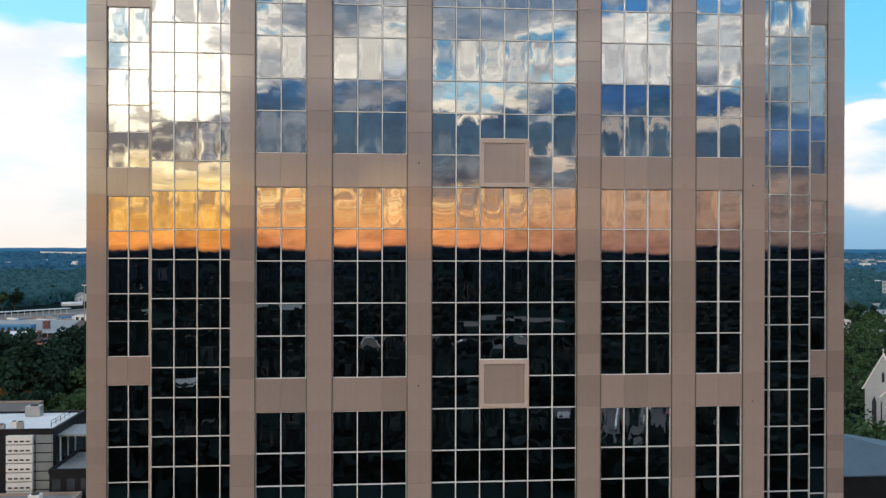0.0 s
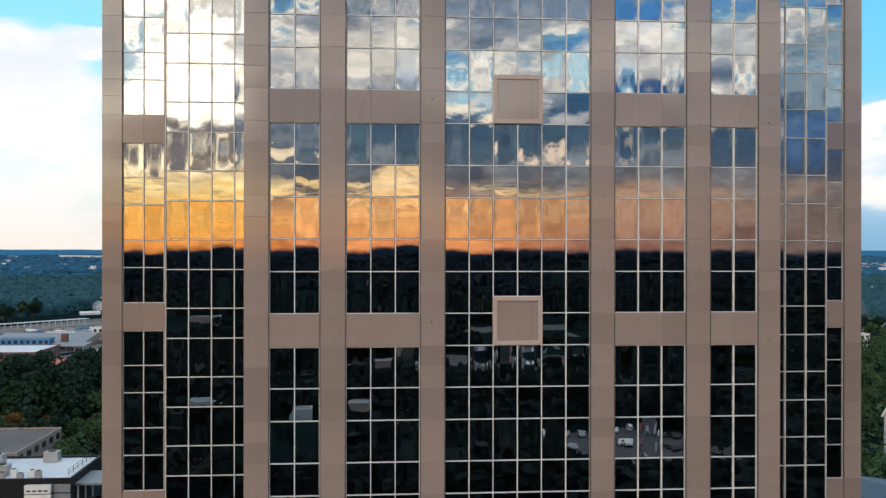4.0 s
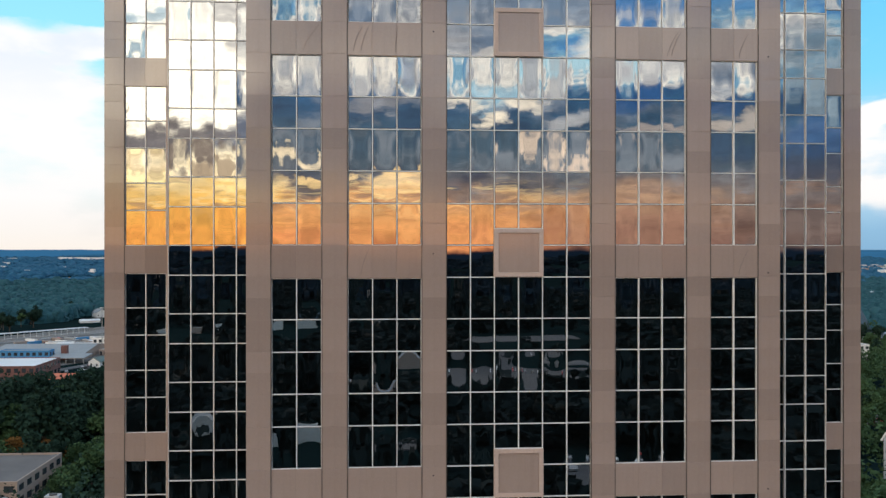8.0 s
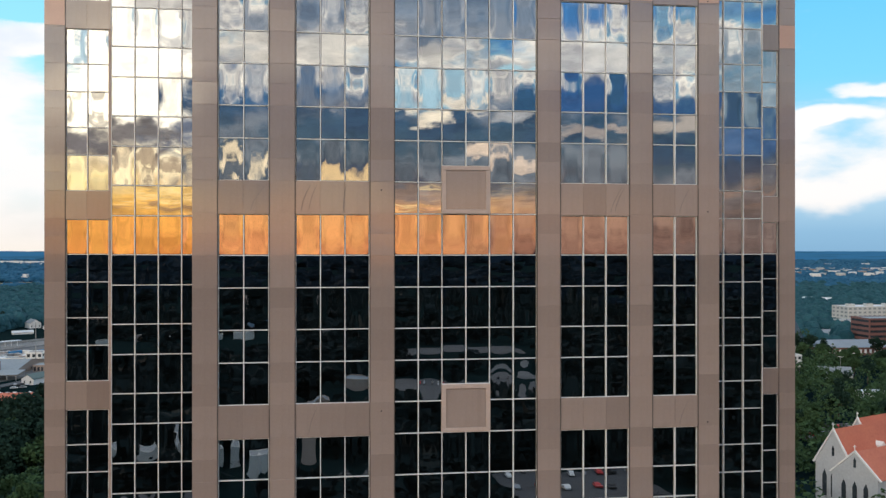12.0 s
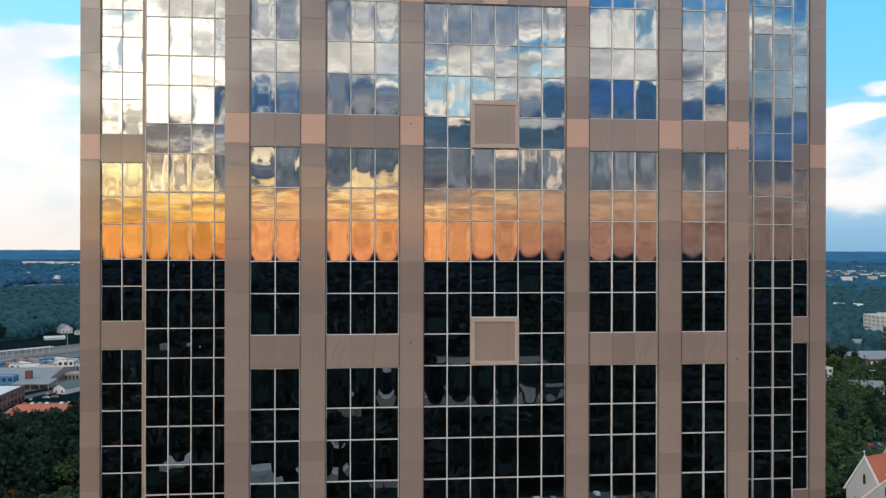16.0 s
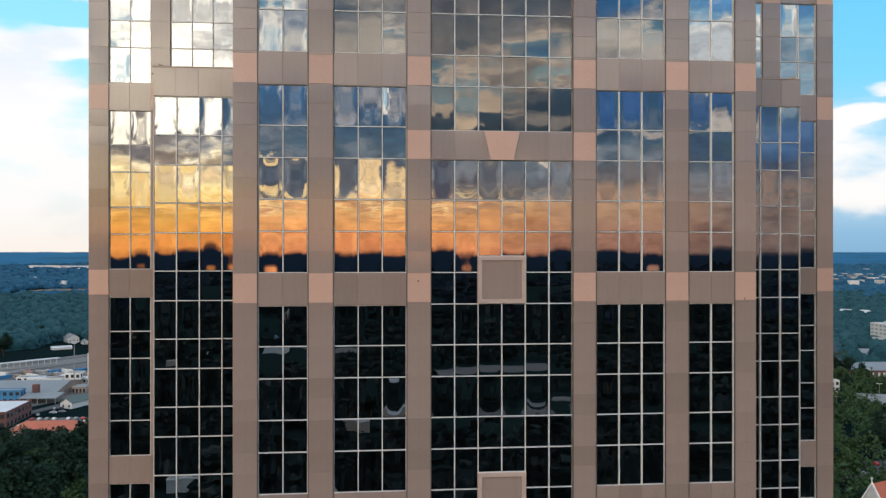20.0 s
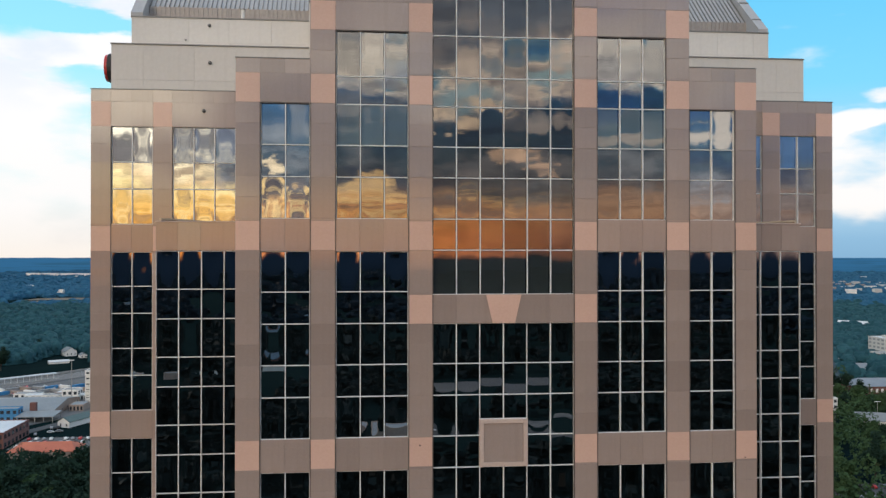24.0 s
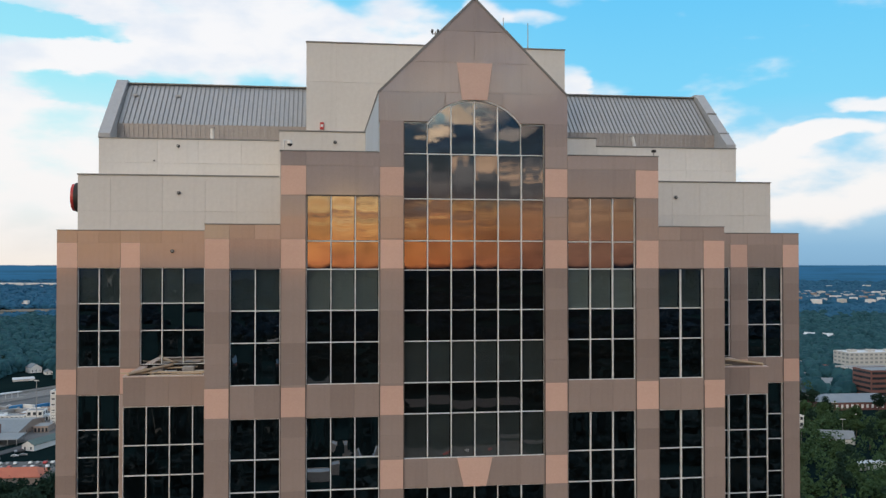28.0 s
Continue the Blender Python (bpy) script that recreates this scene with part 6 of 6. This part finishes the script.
for az, d, w, l in ((-19.0, 2230, 150, 90), (-16.9, 2330, 210, 120), (-15.1, 2190, 110, 70), (-20.6, 2080, 130, 50), (-18.0, 2120, 90, 40), (30, 2500, 400, 90)):
    x, y, z = polar(az, d)
    taken.append((x - w / 2, x + w / 2, y - l / 2 - 90, y + l / 2))
    ob = tagged(part("field", box(-w / 2, w / 2, -l / 2, l / 2, -6, 1.5), FIELD), "dry brown clearing in the woods", "field", kind="structure")
    ob.location = (x, y, z)
x, y, z = polar(29.5, 430)
ob = tagged(part("car_park", box(-40, 46, -16, 16, -0.5, 0.15), ASPHALT), "asphalt car park among the trees", "car park", kind="structure")
ob.location = (x, y, z)
taken.append((x - 30, x + 36, y - 10, y + 10))


def make_car(paint, label):
    car = thing("car", label, "car", (0, 0, 0), group="parked cars")
    part("body", prism([(-2.2, 0.35), (2.2, 0.35), (2.25, 0.85), (1.3, 1.0), (0.7, 1.45), (-1.2, 1.45), (-1.9, 1.0), (-2.25, 0.9)], "y", -0.88, 0.88), paint, car)
    part("window", prism([(-1.55, 1.02), (1.05, 1.02), (0.62, 1.4), (-1.12, 1.4)], "y", -0.9, 0.9), FAR_GLASS, car)
    for wx in (-1.4, 1.4):
        for wy in (-0.8, 0.8):
            part("wheel", rod((wx, wy - 0.1, 0.34), (wx, wy + 0.1, 0.34), 0.34, 12), BLACK, car)
    return car


cars = [make_car(WHITE, "white parked car in the car park"), make_car(GREY_STUFF, "grey parked car in the car park"), make_car(RED, "red parked car in the car park"), make_car(BLACK, "black parked car in the car park")]
for i in range(24):
    m = Matrix.Translation((x - 34 + (i % 12) * 5.6, y - 10 + (i // 12) * 17, z + 0.16)) @ pose(0, 0, 0, 0, 0, 88)
    src = cars[(i * 7) % 4]
    if i < 4:
        cars[i].matrix_basis = m
    else:
        copy_thing(cars[(i * 7) % 4], m)

# vehicles and containers about the rail yard
for i in range(30):
    if (i * 7) % 5 == 3:
        continue
    copy_thing(cars[(0, 1, 0, 3, 0, 1, 2)[i % 7]], Matrix.Translation((-202 + (i % 10) * 4.3, 505 + (i // 10) * 11, G + 0.31)) @ pose(0, 0, 0, 0, 0, 90 + (i * 13) % 7))
for i in range(46):
    x, y, z = rng_far.uniform(-290, -200), rng_far.uniform(708, 760), G
    if i % 3 == 0:
        x, y = rng_far.uniform(-204, -192), rng_far.uniform(540, 585)
    copy_thing(cars[rng_far.randrange(4)], Matrix.Translation((x, y, z + 0.3)) @ pose(0, 0, 0, 0, 0, rng_far.choice((16, 106)) + rng_far.uniform(-6, 6)))
for i in range(22):
    x, y, z = -296 + (i % 11) * 9.5, 712 + (i // 11) * 22 + (i % 11) * 3.0, G
    if x < -185:
        can = thing("container", "ribbed steel freight container in the rail yard", "container", (x, y, z + 0.3), group="freight containers")
        can.rotation_euler[2] = radians(RAIL + rng_far.choice((0, 90)))
        paint = rng_far.choice((WHITE, TAN_WALL, BLUE_WALL, GREY_STUFF, BRICK))
        part("box", box(-6, 6, -1.2, 1.2, 0, 2.7, 0.05), paint, can)
        part("door", box(6.01, 6.08, -1.1, 1.1, 0.15, 2.55), GREY_STUFF, can)

# the city behind the flight line, mirrored in the glass
for x, y, w, l, mat, label in ((115, -735, 104, 44, ASPHALT, "pale paved lot among dark woods"), (84, -530, 90, 40, ASPHALT, "grey paved lot between trees"), (128, -566, 26, 12, YARD, "pale paved lot between trees"), (88, -272, 58, 46, ASPHALT, "grey car park near the street"), (-71, -254, 18, 12, YARD, "pale paved lot between trees"), (-42, -256, 22, 20, ASPHALT, "grey paved lot between trees"), (-30, -900, 60, 40, ASPHALT, "asphalt lot among dark woods"), (8, -312, 16, 12, ASPHALT, "grey paved lot between trees")):
    ob = tagged(part("paved_lot", box(-w / 2, w / 2, -l / 2, l / 2, -0.6, 0.25), mat), label, "paved lot", kind="structure")
    ob.location = (x, y, height(x, y))
    taken.append((x - w / 2 - 4, x + w / 2 + 4, y - l / 2 - 6, y + l / 2 + abs(y) * 0.14))
for i in range(26):
    cx, cy = (64 + (i % 9) * 6, -290 + (i // 9) * 17) if i < 18 else (56 + (i % 8) * 8, -534)
    copy_thing(cars[(i * 5) % 4], Matrix.Translation((cx, cy, G + 0.26)) @ pose(0, 0, 0, 0, 0, 88 + (i * 7) % 5))
for x, y, w, l, hh, wall, roof in ((-80, -342, 7, 5, 5, PALE_WALL, GREY_ROOF), (-38, -326, 5, 4, 6, PALE_WALL, GREY_ROOF), (-14, -336, 4, 4, 5, TAN_WALL, GREY_ROOF), (-80, -850, 11, 6, 6, PALE_WALL, GREY_ROOF), (-106, -846, 5, 4, 5, PALE_WALL, ROOF_FLAT), (-150, -812, 5, 4, 5, PALE_WALL, GREY_ROOF), (-176, -806, 4, 4, 5, TAN_WALL, GREY_ROOF), (-205, -800, 6, 4, 5, PALE_WALL, ROOF_FLAT), (-128, -820, 3, 3, 5, PALE_WALL, GREY_ROOF), (20, -540, 10, 5, 5, TAN_WALL, SLATE_PALE), (-6, -470, 8, 4, 5, TAN_WALL, SLATE_PALE)):
    flat_house("low_building", "low pale building with a flat roof among trees", "building", x - w, x + w, y - l, y + l, G + hh, wall, roof, parapet=0.3)
    taken.append((x - w - 3, x + w + 3, y - l - 5, y + l + abs(y) * 0.15))
for i in range(16):
    az, d = rng_far.uniform(182, 214), rng_far.uniform(600, 1700)
    x, y, z = polar(az, d)
    if not clear_at(x, y, 22):
        continue
    if i % 4 == 0:
        flat_house("low_building", "low flat-roofed building among trees", "building", x - 15, x + 16, y - 12, y + 12, z + rng_far.uniform(6, 10), rng_far.choice((TAN_WALL, BRICK)), rng_far.choice((ROOF_FLAT, SLATE, GREY_ROOF)), 2, 7, band=True)
    else:
        gable_house("house", "small pale house among trees", "house", x, y, 11, 15, 5.5, 9, rng_far.choice((TAN_WALL, TAN_WALL, BRICK)), rng_far.choice((ROOF_FLAT, SLATE, SLATE)), rng_far.uniform(0, 180), 3)

# trees that can be told apart
rng_tree = random.Random(21)


def scatter(n, az0, az1, d0, d1, kinds, gap=3.0, big=1.0):
    for _ in range(n):
        az, d = rng_tree.uniform(az0, az1), math.sqrt(rng_tree.uniform(d0 * d0, d1 * d1))
        x, y, z = polar(az, d)
        if clear_at(x, y, gap):
            plant(rng_tree.choice(kinds), x, y, big * rng_tree.uniform(0.8, 1.25) if big == 1.0 else big * rng_tree.uniform(0.85, 1.1), rng_tree.uniform(0, 360))


scatter(22, -25, -13, 185, 232, (0, 1, 2, 2))
for i, (tx, ty) in enumerate(((-114, 268), (-121, 274), (-107, 264), (-130, 270), (-99, 260), (-101, 236), (-97, 244), (-138, 268), (-92, 252), (-100, 224))):
    plant((4, 4, 2, 4, 3, 2, 3, 4, 0, 2)[i], tx, ty, 1.1 + 0.08 * (i % 4), i * 47)
taken.append((-212, -160, 470, 560))
scatter(30, -25, -12.5, 285, 320, (0, 0, 1, 3))
scatter(95, -25, -12.5, 320, 385, (0, 0, 1, 1, 3, 3), big=1.75)
scatter(22, -25, -12.5, 385, 440, (0, 0, 1, 3), big=1.25)
scatter(70, -25, -12.5, 700, 1050, (0, 1, 3), 6)
scatter(70, 25, 37, 240, 460, (2, 3, 3, 2, 0), 4)
scatter(90, 25, 37, 460, 800, (3, 2, 3, 0, 1), 4)

# woods farther off, and behind the flight line


def woods(name, label, n, az0, az1, d0, d1, mat, size0, size1, seed, dense=60, grain=0.15, full=False):
    rnd = random.Random(seed)
    verts, faces = [], []
    for _ in range(n):
        az = rnd.uniform(az0, az1)
        d = d0 * (d1 / d0) ** rnd.random()
        x, y, z = polar(az, d)
        if not clear_at(x, y, 3):
            continue
        f = (d - d0) / (d1 - d0)
        s = size0 + (size1 - size0) * f
        h = 13 + rnd.uniform(-5, 6)
        rad = s * rnd.uniform(0.8, 1.4)

        def spot(r):
            v = Vector((r.gauss(0, 1), r.gauss(0, 1), abs(r.gauss(0, 1)))).normalized()
            return Vector((x + v.x * rad, y + v.y * rad, z - 1 + h * (0.25 + 0.75 * v.z * r.uniform(0.7, 1))))

        v, q = leaf_quads(rnd, dense, spot, rad * grain)
        b = len(verts)
        verts += v
        faces += [tuple(i + b for i in k) for k in q]
        if full:
            # the closed mass of the crown under its outer leaves
            b = len(verts)
            for k, (out, up) in enumerate(((1.0, 0.1), (1.02, 0.42), (0.84, 0.72), (0.46, 0.93))):
                for i in range(9):
                    a, w = (i + k * 0.5) * math.tau / 9, rad * out * rnd.uniform(0.84, 1.12)
                    verts.append(Vector((x + w * math.cos(a), y + w * math.sin(a), z - 1 + h * up * rnd.uniform(0.92, 1.06))))
            verts.append(Vector((x, y, z - 1 + h * 0.97)))
            for k in range(3):
                for i in range(9):
                    j = (i + 1) % 9
                    faces.append((b + k * 9 + i, b + k * 9 + j, b + k * 9 + 9 + j, b + k * 9 + 9 + i))
            faces += [(b + 27 + i, b + 27 + (i + 1) % 9, b + 36) for i in range(9)]
    ob = new(name, pydata(name, verts, faces, mat))
    ob.data.polygons.foreach_set("use_smooth", [full] * len(faces))
    return tagged(ob, label, "woods", kind="stuff")


# the first four carry painted haze: teal nearer, bluer farther off
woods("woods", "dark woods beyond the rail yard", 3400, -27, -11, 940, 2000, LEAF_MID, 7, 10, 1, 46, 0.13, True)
woods("woods", "far woods on the skyline, haze-blue in their leaf colour", 3400, -27, -11, 1900, 4600, LEAF_FAR, 12, 26, 6, 36, 0.14, True)
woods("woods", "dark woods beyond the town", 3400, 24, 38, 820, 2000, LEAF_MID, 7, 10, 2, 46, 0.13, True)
woods("woods", "far woods on the skyline, haze-blue in their leaf colour", 3400, 24, 38, 1900, 4600, LEAF_FAR, 12, 26, 7, 36, 0.14, True)
woods("woods", "dark undergrowth and trees below the tower", 620, -27, -11, 180, 510, LEAF_DARK, 5, 6, 3, 100, 0.10)
woods("woods", "green trees and undergrowth by the church", 900, 24, 38, 220, 800, LEAF_LIGHT, 5, 6, 4, 100, 0.10)
# woods for the mirror glass, their shade painted into the leaves
woods("woods", "woods and gardens behind the flight line, shade in their colour", 3000, 138, 226, 130, 1300, LEAF_BACK, 6, 10, 5, 44, 0.26)
woods("woods", "far woods behind the flight line, shade and haze in their colour", 1500, 138, 226, 1250, 4600, LEAF_BACK_FAR, 14, 34, 8, 44, 0.30)
